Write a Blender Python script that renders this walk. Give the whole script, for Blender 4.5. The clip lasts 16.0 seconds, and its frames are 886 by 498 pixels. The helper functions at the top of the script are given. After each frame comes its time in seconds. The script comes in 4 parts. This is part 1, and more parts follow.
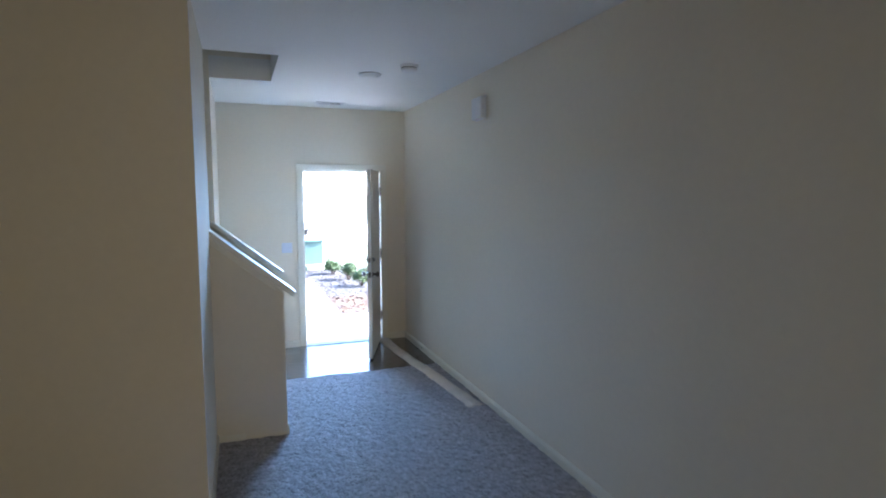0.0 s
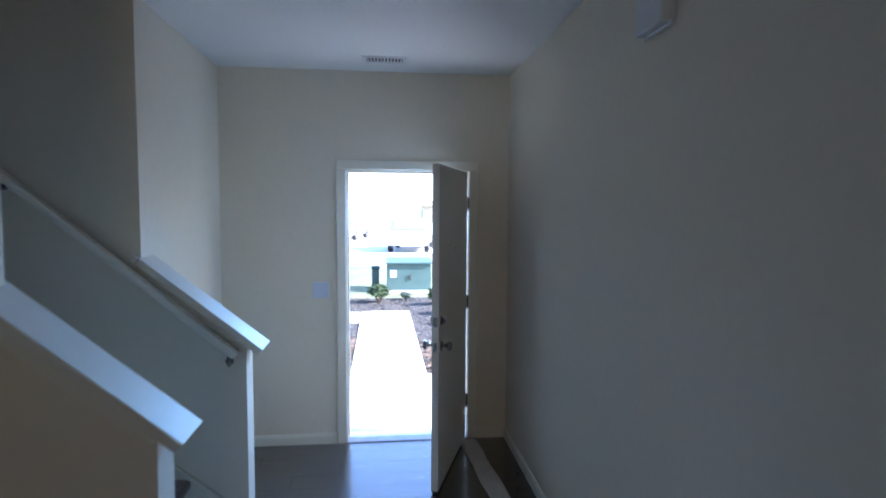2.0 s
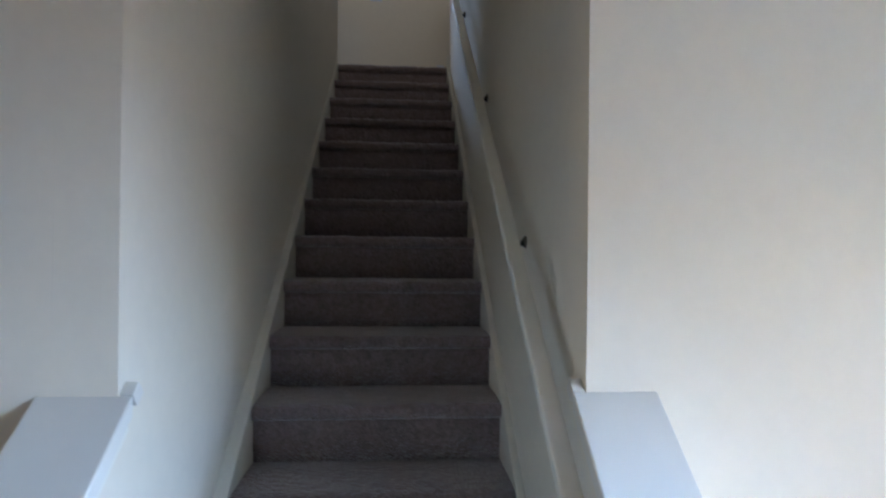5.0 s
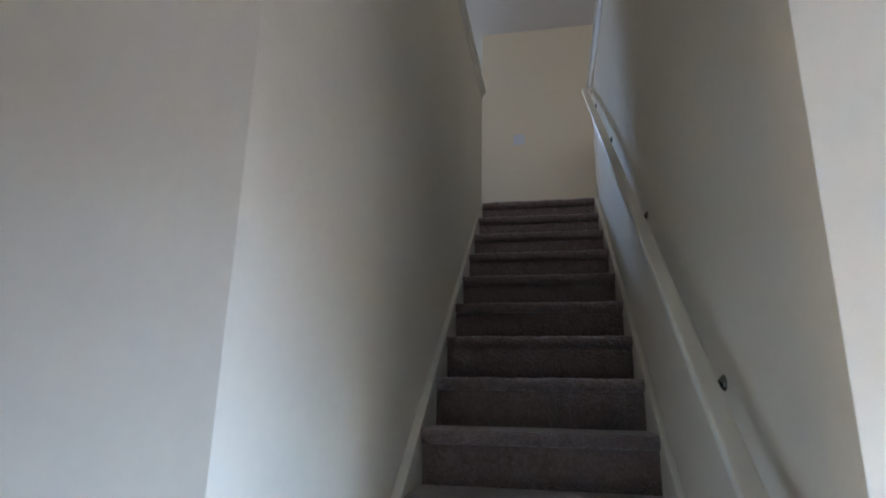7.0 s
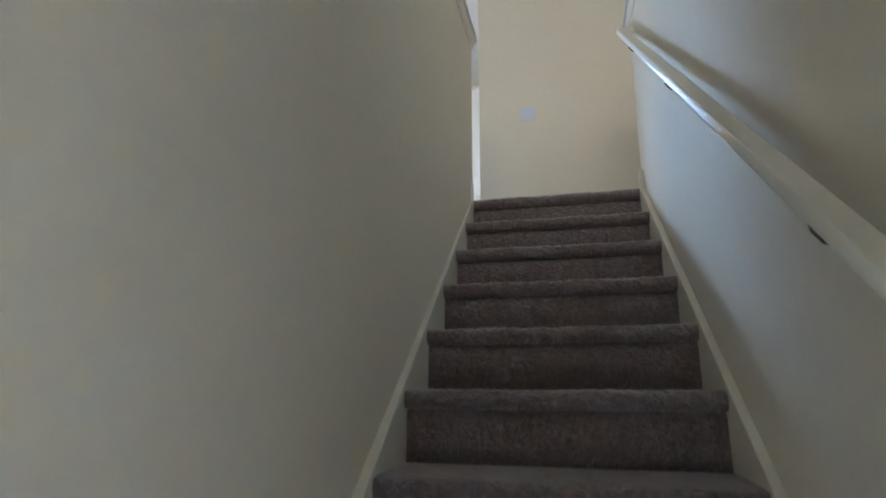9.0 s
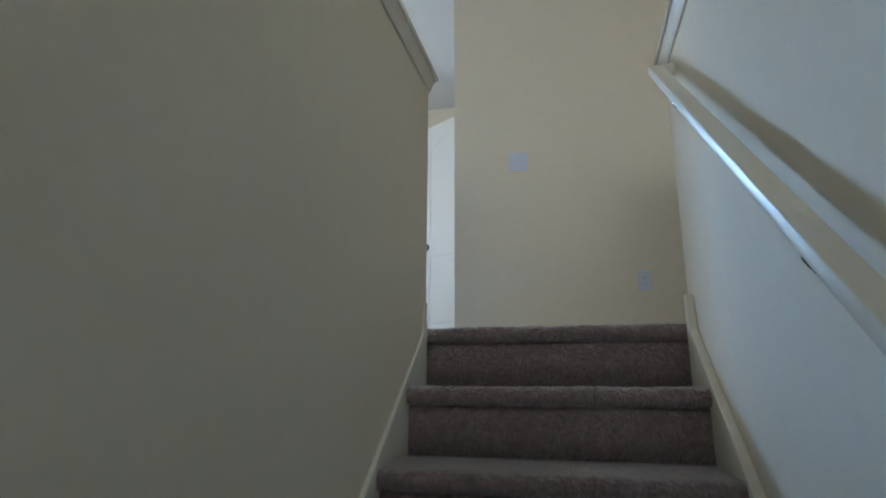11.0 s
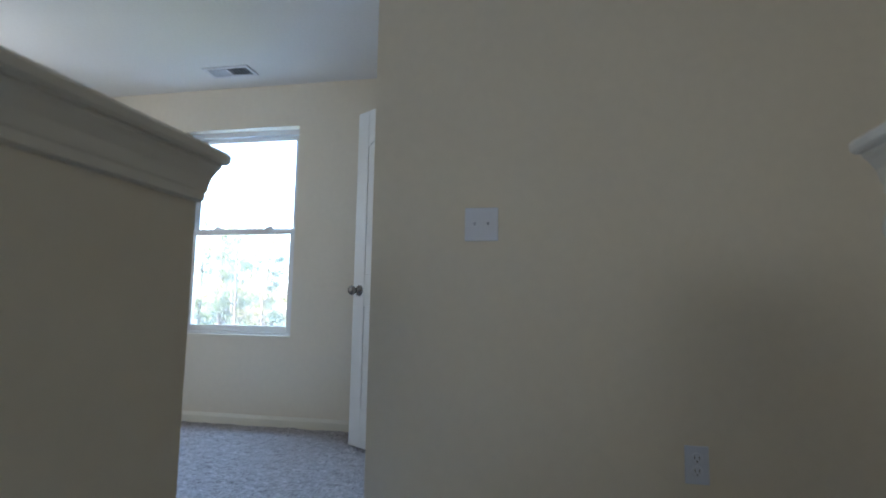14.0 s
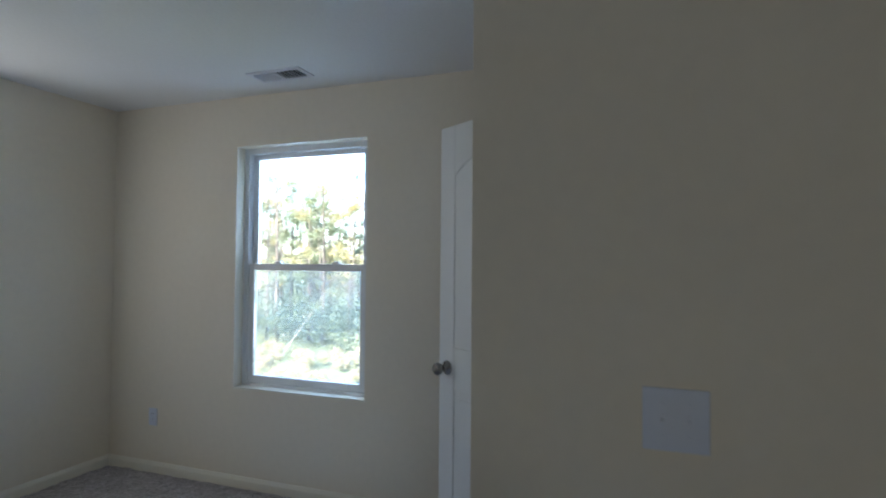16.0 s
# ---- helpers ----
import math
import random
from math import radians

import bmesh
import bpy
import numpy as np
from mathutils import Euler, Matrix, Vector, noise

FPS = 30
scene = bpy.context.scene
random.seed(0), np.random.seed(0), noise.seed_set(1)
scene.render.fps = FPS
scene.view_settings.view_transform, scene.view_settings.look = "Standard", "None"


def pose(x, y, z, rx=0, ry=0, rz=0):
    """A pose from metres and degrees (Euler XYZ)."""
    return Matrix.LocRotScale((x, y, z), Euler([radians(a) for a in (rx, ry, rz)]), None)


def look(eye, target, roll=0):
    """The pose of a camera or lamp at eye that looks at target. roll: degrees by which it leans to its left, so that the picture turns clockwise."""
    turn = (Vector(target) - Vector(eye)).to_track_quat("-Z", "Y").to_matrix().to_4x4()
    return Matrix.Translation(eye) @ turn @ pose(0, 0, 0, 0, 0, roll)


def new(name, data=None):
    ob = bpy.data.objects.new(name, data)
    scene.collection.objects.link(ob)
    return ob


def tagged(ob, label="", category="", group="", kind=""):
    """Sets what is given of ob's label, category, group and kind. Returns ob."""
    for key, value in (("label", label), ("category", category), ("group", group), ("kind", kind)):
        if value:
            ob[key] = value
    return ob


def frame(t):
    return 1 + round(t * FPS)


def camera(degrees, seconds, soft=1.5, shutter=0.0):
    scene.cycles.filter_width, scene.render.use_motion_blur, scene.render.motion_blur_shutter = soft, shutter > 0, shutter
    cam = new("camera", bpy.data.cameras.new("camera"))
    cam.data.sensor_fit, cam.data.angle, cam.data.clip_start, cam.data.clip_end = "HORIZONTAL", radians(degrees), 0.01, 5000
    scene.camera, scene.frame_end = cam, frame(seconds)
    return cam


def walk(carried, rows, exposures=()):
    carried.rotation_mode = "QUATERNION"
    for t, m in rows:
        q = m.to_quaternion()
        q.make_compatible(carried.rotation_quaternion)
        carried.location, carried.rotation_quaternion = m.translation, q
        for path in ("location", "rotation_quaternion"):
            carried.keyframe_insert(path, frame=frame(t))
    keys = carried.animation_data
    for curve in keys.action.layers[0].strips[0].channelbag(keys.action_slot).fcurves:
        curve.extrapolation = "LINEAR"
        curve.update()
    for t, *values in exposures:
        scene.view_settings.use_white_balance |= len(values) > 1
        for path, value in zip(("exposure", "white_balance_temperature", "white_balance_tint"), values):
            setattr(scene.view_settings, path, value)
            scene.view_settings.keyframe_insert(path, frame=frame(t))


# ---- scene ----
cam = camera(76.97, 16.0, soft=1.8, shutter=0.4)
walk(cam, [
    (0.0, pose(-1.913, -6.543, 1.753, 84.49, 0.07, -20.22)),
    (0.5, pose(-1.665, -5.872, 1.673, 84.74, -0.29, -15.89)),
    (1.0, pose(-1.293, -5.356, 1.680, 84.84, -0.25, -12.58)),
    (1.5, pose(-1.058, -4.748, 1.683, 84.98, 0.12, -8.96)),
    (2.0, pose(-0.960, -4.140, 1.753, 85.97, -0.37, -6.39)),
    (2.5, pose(-0.851, -3.522, 1.695, 87.26, -0.02, -2.86)),
    (3.0, pose(-0.884, -2.984, 1.726, 87.57, -0.79, 6.86)),
    (3.5, pose(-0.938, -2.503, 1.716, 88.49, 0.06, 25.58)),
    (4.0, pose(-0.932, -2.168, 1.709, 89.60, -0.52, 51.00)),
    (4.5, pose(-0.998, -1.934, 1.708, 89.49, -0.24, 71.93)),
    (5.0, pose(-0.916, -1.746, 1.814, 90.33, -0.65, 85.41)),
    (7.5, pose(-1.474, -1.751, 1.808, 105.08, -0.79, 101.60)),
    (8.0, pose(-1.987, -1.724, 1.874, 103.44, -0.34, 102.01)),
    (8.5, pose(-2.316, -1.752, 2.106, 103.13, -0.56, 102.36)),
    (9.0, pose(-2.582, -1.764, 2.309, 104.20, -0.23, 102.70)),
    (9.5, pose(-2.820, -1.744, 2.522, 103.90, -0.35, 102.47)),
    (10.0, pose(-3.064, -1.758, 2.731, 104.15, -0.33, 103.08)),
    (12.5, pose(-4.217, -1.698, 3.739, 102.08, -0.43, 102.33)),
    (13.0, pose(-4.447, -1.723, 3.885, 101.28, -0.59, 102.36)),
    (13.5, pose(-4.666, -1.728, 4.017, 98.95, -0.58, 102.07)),
    (14.0, pose(-4.833, -1.746, 4.169, 96.40, -0.96, 101.57)),
    (14.5, pose(-5.031, -1.780, 4.338, 95.13, -0.83, 101.63)),
    (15.0, pose(-5.231, -1.786, 4.500, 94.33, -0.65, 101.72)),
    (15.5, pose(-5.412, -1.960, 4.615, 92.92, -0.60, 104.15)),
    (16.0, pose(-5.603, -2.051, 4.756, 91.56, -0.47, 110.17)),
], exposures=[(0, 4.17, 5350, 18), (0.5, 3.75, 5250, 18), (1.5, 3.2, 5200, 19), (2.5, 3.05, 5250, 20), (3, 2.85, 5450, 23), (3.5, 3.0, 5450, 22), (4, 3.55, 5550, 20), (4.5, 4.05, 5700, 22), (5, 4.2, 6000, 24), (7.5, 4.85, 5950, 23), (8.5, 5.5, 6000, 21), (9, 5.6, 5950, 18), (10, 5.45, 5750, 13), (12.5, 4.75, 5600, 15), (13.5, 4.5, 5550, 16), (14.5, 4.25, 5600, 16), (15, 4.1, 5650, 17), (16, 3.75, 5650, 16)])

# ---- light ----
WEST = -6.5                      # living room wall with an added, unseen window
SUN_EL, SUN_AZ = 33.0, 103.0        # degrees; azimuth clockwise from +y
world = bpy.data.worlds.new("sky")
scene.world = world
world.use_nodes = True
wn = world.node_tree.nodes
sky = wn.new("ShaderNodeTexSky")
sky.sky_type, sky.sun_disc = "NISHITA", False
sky.sun_elevation, sky.sun_rotation = radians(SUN_EL), radians(SUN_AZ)
wn["Background"].inputs["Strength"].default_value = 0.115
world.node_tree.links.new(sky.outputs["Color"], wn["Background"].inputs["Color"])
sun = new("sun", bpy.data.lights.new("sun", "SUN"))
sun.data.energy, sun.data.angle, sun.data.color = 2.8, radians(0.5), (1.0, 0.93, 0.82)
sun_way = Vector((math.sin(radians(SUN_AZ)) * math.cos(radians(SUN_EL)), math.cos(radians(SUN_AZ)) * math.cos(radians(SUN_EL)), math.sin(radians(SUN_EL))))
sun.matrix_world = look(sun_way * 60, (0, 0, 0))


def area_lamp(name, eye, target, w, h, watts, colour):
    lamp = new(name, bpy.data.lights.new(name, "AREA"))
    lamp.data.shape, lamp.data.size, lamp.data.size_y = "RECTANGLE", w, h
    lamp.data.energy, lamp.data.color = watts, colour
    lamp.matrix_world = look(eye, target)
    return lamp


area_lamp("door_sky_light", (-0.756, 0.20, 1.84), (-1.2, -2.0, 0.68), 0.86, 0.27, 1.5, (0.38, 0.68, 1.0)).data.spread = radians(78)
# Warm fill for the living room, at a window added out of view.
area_lamp("living_fill_light", (WEST + 0.03, -6.7, 1.5), (-3, -6.5, 1.4), 1.7, 1.3, 0.6, (1.0, 0.79, 0.36))
# Narrow fill sent up the hall from an added, unseen back window.
area_lamp("back_fill_light", (-1.1, -11.97, 1.5), (-1.0, -5, 1.35), 1.7, 1.3, 0.33, (1.0, 0.79, 0.42)).data.spread = radians(50)
# Loft fill lamp; the side window behind it is added and unseen.
area_lamp("loft_side_fill_light", (-7.2, -5.50, 4.9), (-7.2, -3, 4.85), 0.8, 1.3, 0.45, (1.0, 0.95, 0.80))
# Fill aimed at the landing wall from an end window added out of view.
area_lamp("loft_end_fill_light", (-0.02, -1.7, 4.95), (-3, -1.8, 4.9), 1.9, 1.25, 0.54, (1.0, 0.97, 0.80)).data.spread = radians(95)
area_lamp("loft_window_light", (-8.95, -4.0, 5.52), (-6.0, -2.9, 3.7), 0.95, 0.5, 2.2, (0.50, 0.75, 1.0)).data.spread = radians(105)


# ---- materials ----
def material(name, colour, rough=0.6, metal=0.0, grain=0.0, grain_scale=60.0, stain=0.0, stain_scale=1.5, bump=0.0, bump_scale=200.0, bump_dist=0.002, sheen=0.0, vary=0.0):
    m = bpy.data.materials.new(name)
    m.use_nodes = True
    n, l = m.node_tree.nodes, m.node_tree.links
    bsdf = n["Principled BSDF"]
    bsdf.inputs["Roughness"].default_value = rough
    bsdf.inputs["Metallic"].default_value = metal
    bsdf.inputs["Sheen Weight"].default_value = sheen
    geo = n.new("ShaderNodeNewGeometry")
    out = None

    def noise_node(scale, detail=4.0):
        t = n.new("ShaderNodeTexNoise")
        t.inputs["Scale"].default_value, t.inputs["Detail"].default_value = scale, detail
        l.new(geo.outputs["Position"], t.inputs["Vector"])
        return t

    base = n.new("ShaderNodeRGB")
    base.outputs[0].default_value = (*colour, 1)
    out = base.outputs[0]
    for amount, scale in ((stain, stain_scale), (grain, grain_scale)):
        if amount:
            t = noise_node(scale)
            r = n.new("ShaderNodeMapRange")
            r.inputs["From Min"].default_value, r.inputs["From Max"].default_value = 0.3, 0.7
            r.inputs["To Min"].default_value, r.inputs["To Max"].default_value = 1 - amount, 1 + amount
            l.new(t.outputs["Fac"], r.inputs["Value"])
            mul = n.new("ShaderNodeVectorMath")
            mul.operation = "SCALE"
            l.new(out, mul.inputs[0])
            l.new(r.outputs[0], mul.inputs["Scale"])
            out = mul.outputs[0]
    if vary:
        info = n.new("ShaderNodeObjectInfo")
        r = n.new("ShaderNodeMapRange")
        r.inputs["To Min"].default_value, r.inputs["To Max"].default_value = 1 - vary, 1 + vary
        l.new(info.outputs["Random"], r.inputs["Value"])
        mul = n.new("ShaderNodeVectorMath")
        mul.operation = "SCALE"
        l.new(out, mul.inputs[0])
        l.new(r.outputs[0], mul.inputs["Scale"])
        out = mul.outputs[0]
    l.new(out, bsdf.inputs["Base Color"])
    if bump:
        t = noise_node(bump_scale, 3.0)
        b = n.new("ShaderNodeBump")
        b.inputs["Strength"].default_value, b.inputs["Distance"].default_value = bump, bump_dist
        l.new(t.outputs["Fac"], b.inputs["Height"])
        l.new(b.outputs[0], bsdf.inputs["Normal"])
    return m


def carpet_material(name, colour, lumps, depth, tuft_shade):
    # The mottled colour stands in for light and shade on the pile's clumps.
    m = material(name, colour, rough=0.95, grain=tuft_shade, grain_scale=62, stain=tuft_shade * 0.6, stain_scale=22, sheen=0.6)
    n, l = m.node_tree.nodes, m.node_tree.links
    geo = n["Geometry"]
    v = n.new("ShaderNodeTexVoronoi")
    v.inputs["Scale"].default_value = 120
    l.new(geo.outputs["Position"], v.inputs["Vector"])
    t = n.new("ShaderNodeTexNoise")
    t.inputs["Scale"].default_value, t.inputs["Detail"].default_value = 55, 6
    l.new(geo.outputs["Position"], t.inputs["Vector"])
    mix = n.new("ShaderNodeMath")
    mix.operation = "MULTIPLY_ADD"
    mix.inputs[1].default_value = -0.35
    l.new(v.outputs["Distance"], mix.inputs[0])
    l.new(t.outputs["Fac"], mix.inputs[2])
    lump = n.new("ShaderNodeTexNoise")
    lump.inputs["Scale"].default_value, lump.inputs["Detail"].default_value = 17, 3
    l.new(geo.outputs["Position"], lump.inputs["Vector"])
    both = n.new("ShaderNodeMath")
    both.operation = "MULTIPLY_ADD"
    both.inputs[1].default_value = lumps
    l.new(lump.outputs["Fac"], both.inputs[0])
    l.new(mix.outputs[0], both.inputs[2])
    b = n.new("ShaderNodeBump")
    b.inputs["Strength"].default_value, b.inputs["Distance"].default_value = 1.0, depth
    l.new(both.outputs[0], b.inputs["Height"])
    l.new(b.outputs[0], n["Principled BSDF"].inputs["Normal"])
    return m


def plank_material(name):
    m = material(name, (0.06, 0.048, 0.043), rough=0.33, vary=0.3, bump=0.12, bump_scale=90, bump_dist=0.001)
    n, l = m.node_tree.nodes, m.node_tree.links
    geo = n["Geometry"]
    mp = n.new("ShaderNodeMapping")
    mp.inputs["Scale"].default_value = (1.6, 26, 1)
    l.new(geo.outputs["Position"], mp.inputs["Vector"])
    t = n.new("ShaderNodeTexNoise")
    t.inputs["Scale"].default_value, t.inputs["Detail"].default_value, t.inputs["Distortion"].default_value = 3, 7, 0.8
    l.new(mp.outputs[0], t.inputs["Vector"])
    r = n.new("ShaderNodeMapRange")
    r.inputs["From Min"].default_value, r.inputs["From Max"].default_value = 0.3, 0.7
    r.inputs["To Min"].default_value, r.inputs["To Max"].default_value = 0.55, 1.5
    l.new(t.outputs["Fac"], r.inputs["Value"])
    bsdf = n["Principled BSDF"]
    link = bsdf.inputs["Base Color"].links[0]
    src = link.from_socket
    mul = n.new("ShaderNodeVectorMath")
    mul.operation = "SCALE"
    l.new(src, mul.inputs[0])
    l.new(r.outputs[0], mul.inputs["Scale"])
    l.new(mul.outputs[0], bsdf.inputs["Base Color"])
    rr = n.new("ShaderNodeMapRange")
    bsdf.inputs["Specular IOR Level"].default_value = 0.9
    bsdf.inputs["Coat Weight"].default_value, bsdf.inputs["Coat Roughness"].default_value = 0.9, 0.16
    rr.inputs["To Min"].default_value, rr.inputs["To Max"].default_value = 0.18, 0.32
    l.new(t.outputs["Fac"], rr.inputs["Value"])
    l.new(rr.outputs[0], bsdf.inputs["Roughness"])
    return m


def leaf_material(name, a, b):
    m = bpy.data.materials.new(name)
    m.use_nodes = True
    n, l = m.node_tree.nodes, m.node_tree.links
    bsdf = n["Principled BSDF"]
    bsdf.inputs["Roughness"].default_value = 0.6
    geo = n.new("ShaderNodeNewGeometry")
    mix = n.new("ShaderNodeMix")
    mix.data_type = "RGBA"
    mix.inputs["A"].default_value, mix.inputs["B"].default_value = (*a, 1), (*b, 1)
    l.new(geo.outputs["Random Per Island"], mix.inputs["Factor"])
    l.new(mix.outputs["Result"], bsdf.inputs["Base Color"])
    tr = n.new("ShaderNodeBsdfTranslucent")
    l.new(mix.outputs["Result"], tr.inputs["Color"])
    ms = n.new("ShaderNodeMixShader")
    ms.inputs[0].default_value = 0.3
    l.new(bsdf.outputs[0], ms.inputs[1])
    l.new(tr.outputs[0], ms.inputs[2])
    l.new(ms.outputs[0], n["Material Output"].inputs["Surface"])
    return m


def screen_material(name):
    m = bpy.data.materials.new(name)
    m.use_nodes = True
    n, l = m.node_tree.nodes, m.node_tree.links
    n.remove(n["Principled BSDF"])
    tp, df, ms = n.new("ShaderNodeBsdfTransparent"), n.new("ShaderNodeBsdfTranslucent"), n.new("ShaderNodeMixShader")
    df.inputs["Color"].default_value = (0.42, 0.45, 0.48, 1)
    ms.inputs[0].default_value = 0.09
    l.new(tp.outputs[0], ms.inputs[1])
    l.new(df.outputs[0], ms.inputs[2])
    l.new(ms.outputs[0], n["Material Output"].inputs["Surface"])
    return m


def glass_material(name):
    m = bpy.data.materials.new(name)
    m.use_nodes = True
    n, l = m.node_tree.nodes, m.node_tree.links
    n.remove(n["Principled BSDF"])
    tp, gl = n.new("ShaderNodeBsdfTransparent"), n.new("ShaderNodeBsdfGlossy")
    tp.inputs["Color"].default_value = (0.94, 0.97, 0.96, 1)
    gl.inputs["Roughness"].default_value = 0.02
    fr = n.new("ShaderNodeFresnel")
    fr.inputs["IOR"].default_value = 1.45
    ms = n.new("ShaderNodeMixShader")
    l.new(fr.outputs[0], ms.inputs[0])
    l.new(tp.outputs[0], ms.inputs[1])
    l.new(gl.outputs[0], ms.inputs[2])
    l.new(ms.outputs[0], n["Material Output"].inputs["Surface"])
    return m


PAINT = material("wall_paint", (0.80, 0.735, 0.61), rough=0.75, stain=0.02, stain_scale=0.9, grain=0.015, grain_scale=25, bump=0.16, bump_scale=170, bump_dist=0.0012)
CEILING = material("ceiling_paint", (0.82, 0.82, 0.80), rough=0.85, stain=0.015, grain=0.02, grain_scale=60, bump=0.3, bump_scale=110, bump_dist=0.002)
TRIM = material("trim_paint", (0.80, 0.765, 0.66), rough=0.38, stain=0.02, bump=0.05, bump_scale=60)
CAPPAINT = material("cap_paint", (0.77, 0.74, 0.67), rough=0.5, stain=0.03, stain_scale=4, bump=0.06, bump_scale=50)
DOORPAINT = material("door_paint", (0.80, 0.745, 0.68), rough=0.42, stain=0.02, bump=0.05, bump_scale=80)
WHITEDOOR = material("white_door_paint", (0.78, 0.78, 0.75), rough=0.4, stain=0.015, bump=0.05, bump_scale=80)
VINYL = material("window_vinyl", (0.80, 0.81, 0.81), rough=0.35, stain=0.02)
PLASTIC = material("white_plastic", (0.74, 0.74, 0.76), rough=0.35, stain=0.01)
PLATE = material("pale_plate", (0.70, 0.74, 0.83), rough=0.3, stain=0.02, stain_scale=20)
DARK = material("dark_slot", (0.02, 0.02, 0.022), rough=0.6)
STEEL = material("brushed_nickel", (0.27, 0.255, 0.24), rough=0.25, metal=1.0, stain=0.05, stain_scale=30)
NICKEL = material("satin_nickel", (0.55, 0.53, 0.50), rough=0.3, metal=1.0, stain=0.05, stain_scale=30)
DARKSTEEL = material("aged_hinge_metal", (0.09, 0.085, 0.08), rough=0.35, metal=1.0, stain=0.1, stain_scale=40)
ALU = material("threshold_aluminium", (0.55, 0.55, 0.55), rough=0.35, metal=1.0, stain=0.08, stain_scale=20)
# One carpet in two tones: paler where lit, stair shade put in darker.
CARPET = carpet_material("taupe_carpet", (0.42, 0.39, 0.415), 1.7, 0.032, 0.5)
SHADEDCARPET = carpet_material("shaded_taupe_carpet", (0.24, 0.185, 0.182), 0.6, 0.014, 0.24)
PLANK = plank_material("dark_vinyl_plank")
SUBFLOOR = material("subfloor", (0.05, 0.045, 0.04), rough=0.9, stain=0.1)
STRIP = material("felt_strip", (0.76, 0.70, 0.63), rough=0.9, grain=0.1, grain_scale=120, stain=0.1, stain_scale=6, bump=0.3, bump_scale=150)
CONCRETE = material("pale_concrete", (0.55, 0.53, 0.49), rough=0.85, grain=0.08, grain_scale=90, stain=0.1, stain_scale=1.2, bump=0.3, bump_scale=220)
# Overexposure of the road is put into this colour, paler than asphalt.
STREET = material("pale_street", (0.34, 0.33, 0.31), rough=0.9, grain=0.12, grain_scale=120, stain=0.15)
GRASS = material("lawn", (0.15, 0.165, 0.078), rough=0.9, grain=0.4, grain_scale=30, stain=0.3, stain_scale=1.2, bump=0.8, bump_scale=60, bump_dist=0.03)
MULCH = material("bark_mulch", (0.064, 0.057, 0.050), rough=0.95, grain=0.5, grain_scale=28, stain=0.3, stain_scale=2, bump=1.0, bump_scale=35, bump_dist=0.03)
CHIP = material("bark_chip", (0.085, 0.074, 0.064), rough=0.9, grain=0.3, grain_scale=40)
PINE = material("rust_pine_straw", (0.13, 0.088, 0.058), rough=0.95, grain=0.4, grain_scale=60)
PALEGREEN = material("faded_green_paint", (0.075, 0.125, 0.11), rough=0.5, stain=0.1, stain_scale=3)
METALGREEN = material("utility_green_paint", (0.055, 0.085, 0.08), rough=0.45, stain=0.08, stain_scale=3)
CARPAINT = material("silver_car_paint", (0.45, 0.46, 0.48), rough=0.3, metal=0.6, stain=0.03)
CARGLASS = material("car_glass", (0.20, 0.21, 0.22), rough=0.4)
RUBBER = material("tyre_rubber", (0.02, 0.02, 0.02), rough=0.85, stain=0.1, stain_scale=8)
SIDING = material("tan_siding", (0.45, 0.36, 0.25), rough=0.7, stain=0.05, bump=0.2, bump_scale=8)
BARK = material("bark", (0.11, 0.085, 0.065), rough=0.95, grain=0.3, grain_scale=20, stain=0.2, stain_scale=3, bump=0.8, bump_scale=25, bump_dist=0.02)
PALEBARK = material("pale_dead_bark", (0.42, 0.38, 0.33), rough=0.9, grain=0.2, grain_scale=20)
LEAF_OLIVE = leaf_material("olive_leaves", (0.10, 0.125, 0.065), (0.21, 0.22, 0.11))
LEAF_GOLD = leaf_material("autumn_gold_leaves", (0.22, 0.20, 0.08), (0.38, 0.30, 0.13))
LEAF_DEEP = leaf_material("deep_green_leaves", (0.06, 0.09, 0.07), (0.12, 0.15, 0.10))
LEAF_BUSH = leaf_material("holly_leaves", (0.03, 0.06, 0.02), (0.08, 0.12, 0.04))
WEED = leaf_material("dry_weeds", (0.22, 0.19, 0.09), (0.42, 0.36, 0.2))
GLASS = glass_material("window_glass")
MESH = screen_material("insect_mesh")


# ---- mesh helpers ----
def bm_box(bm, lo, hi, bevel=0.0):
    x0, y0, z0 = lo
    x1, y1, z1 = hi
    vs = [bm.verts.new(p) for p in ((x0, y0, z0), (x1, y0, z0), (x1, y1, z0), (x0, y1, z0), (x0, y0, z1), (x1, y0, z1), (x1, y1, z1), (x0, y1, z1))]
    fs = [bm.faces.new([vs[i] for i in q]) for q in ((3, 2, 1, 0), (4, 5, 6, 7), (0, 1, 5, 4), (1, 2, 6, 5), (2, 3, 7, 6), (3, 0, 4, 7))]
    if bevel:
        es = list({e for f in fs for e in f.edges})
        bmesh.ops.bevel(bm, geom=es, offset=bevel, segments=2, profile=0.5, affect="EDGES")
    return bm


def boxes(*items, bevel=0.0):
    bm = bmesh.new()
    for lo, hi in items:
        bm_box(bm, lo, hi, bevel)
    return bm


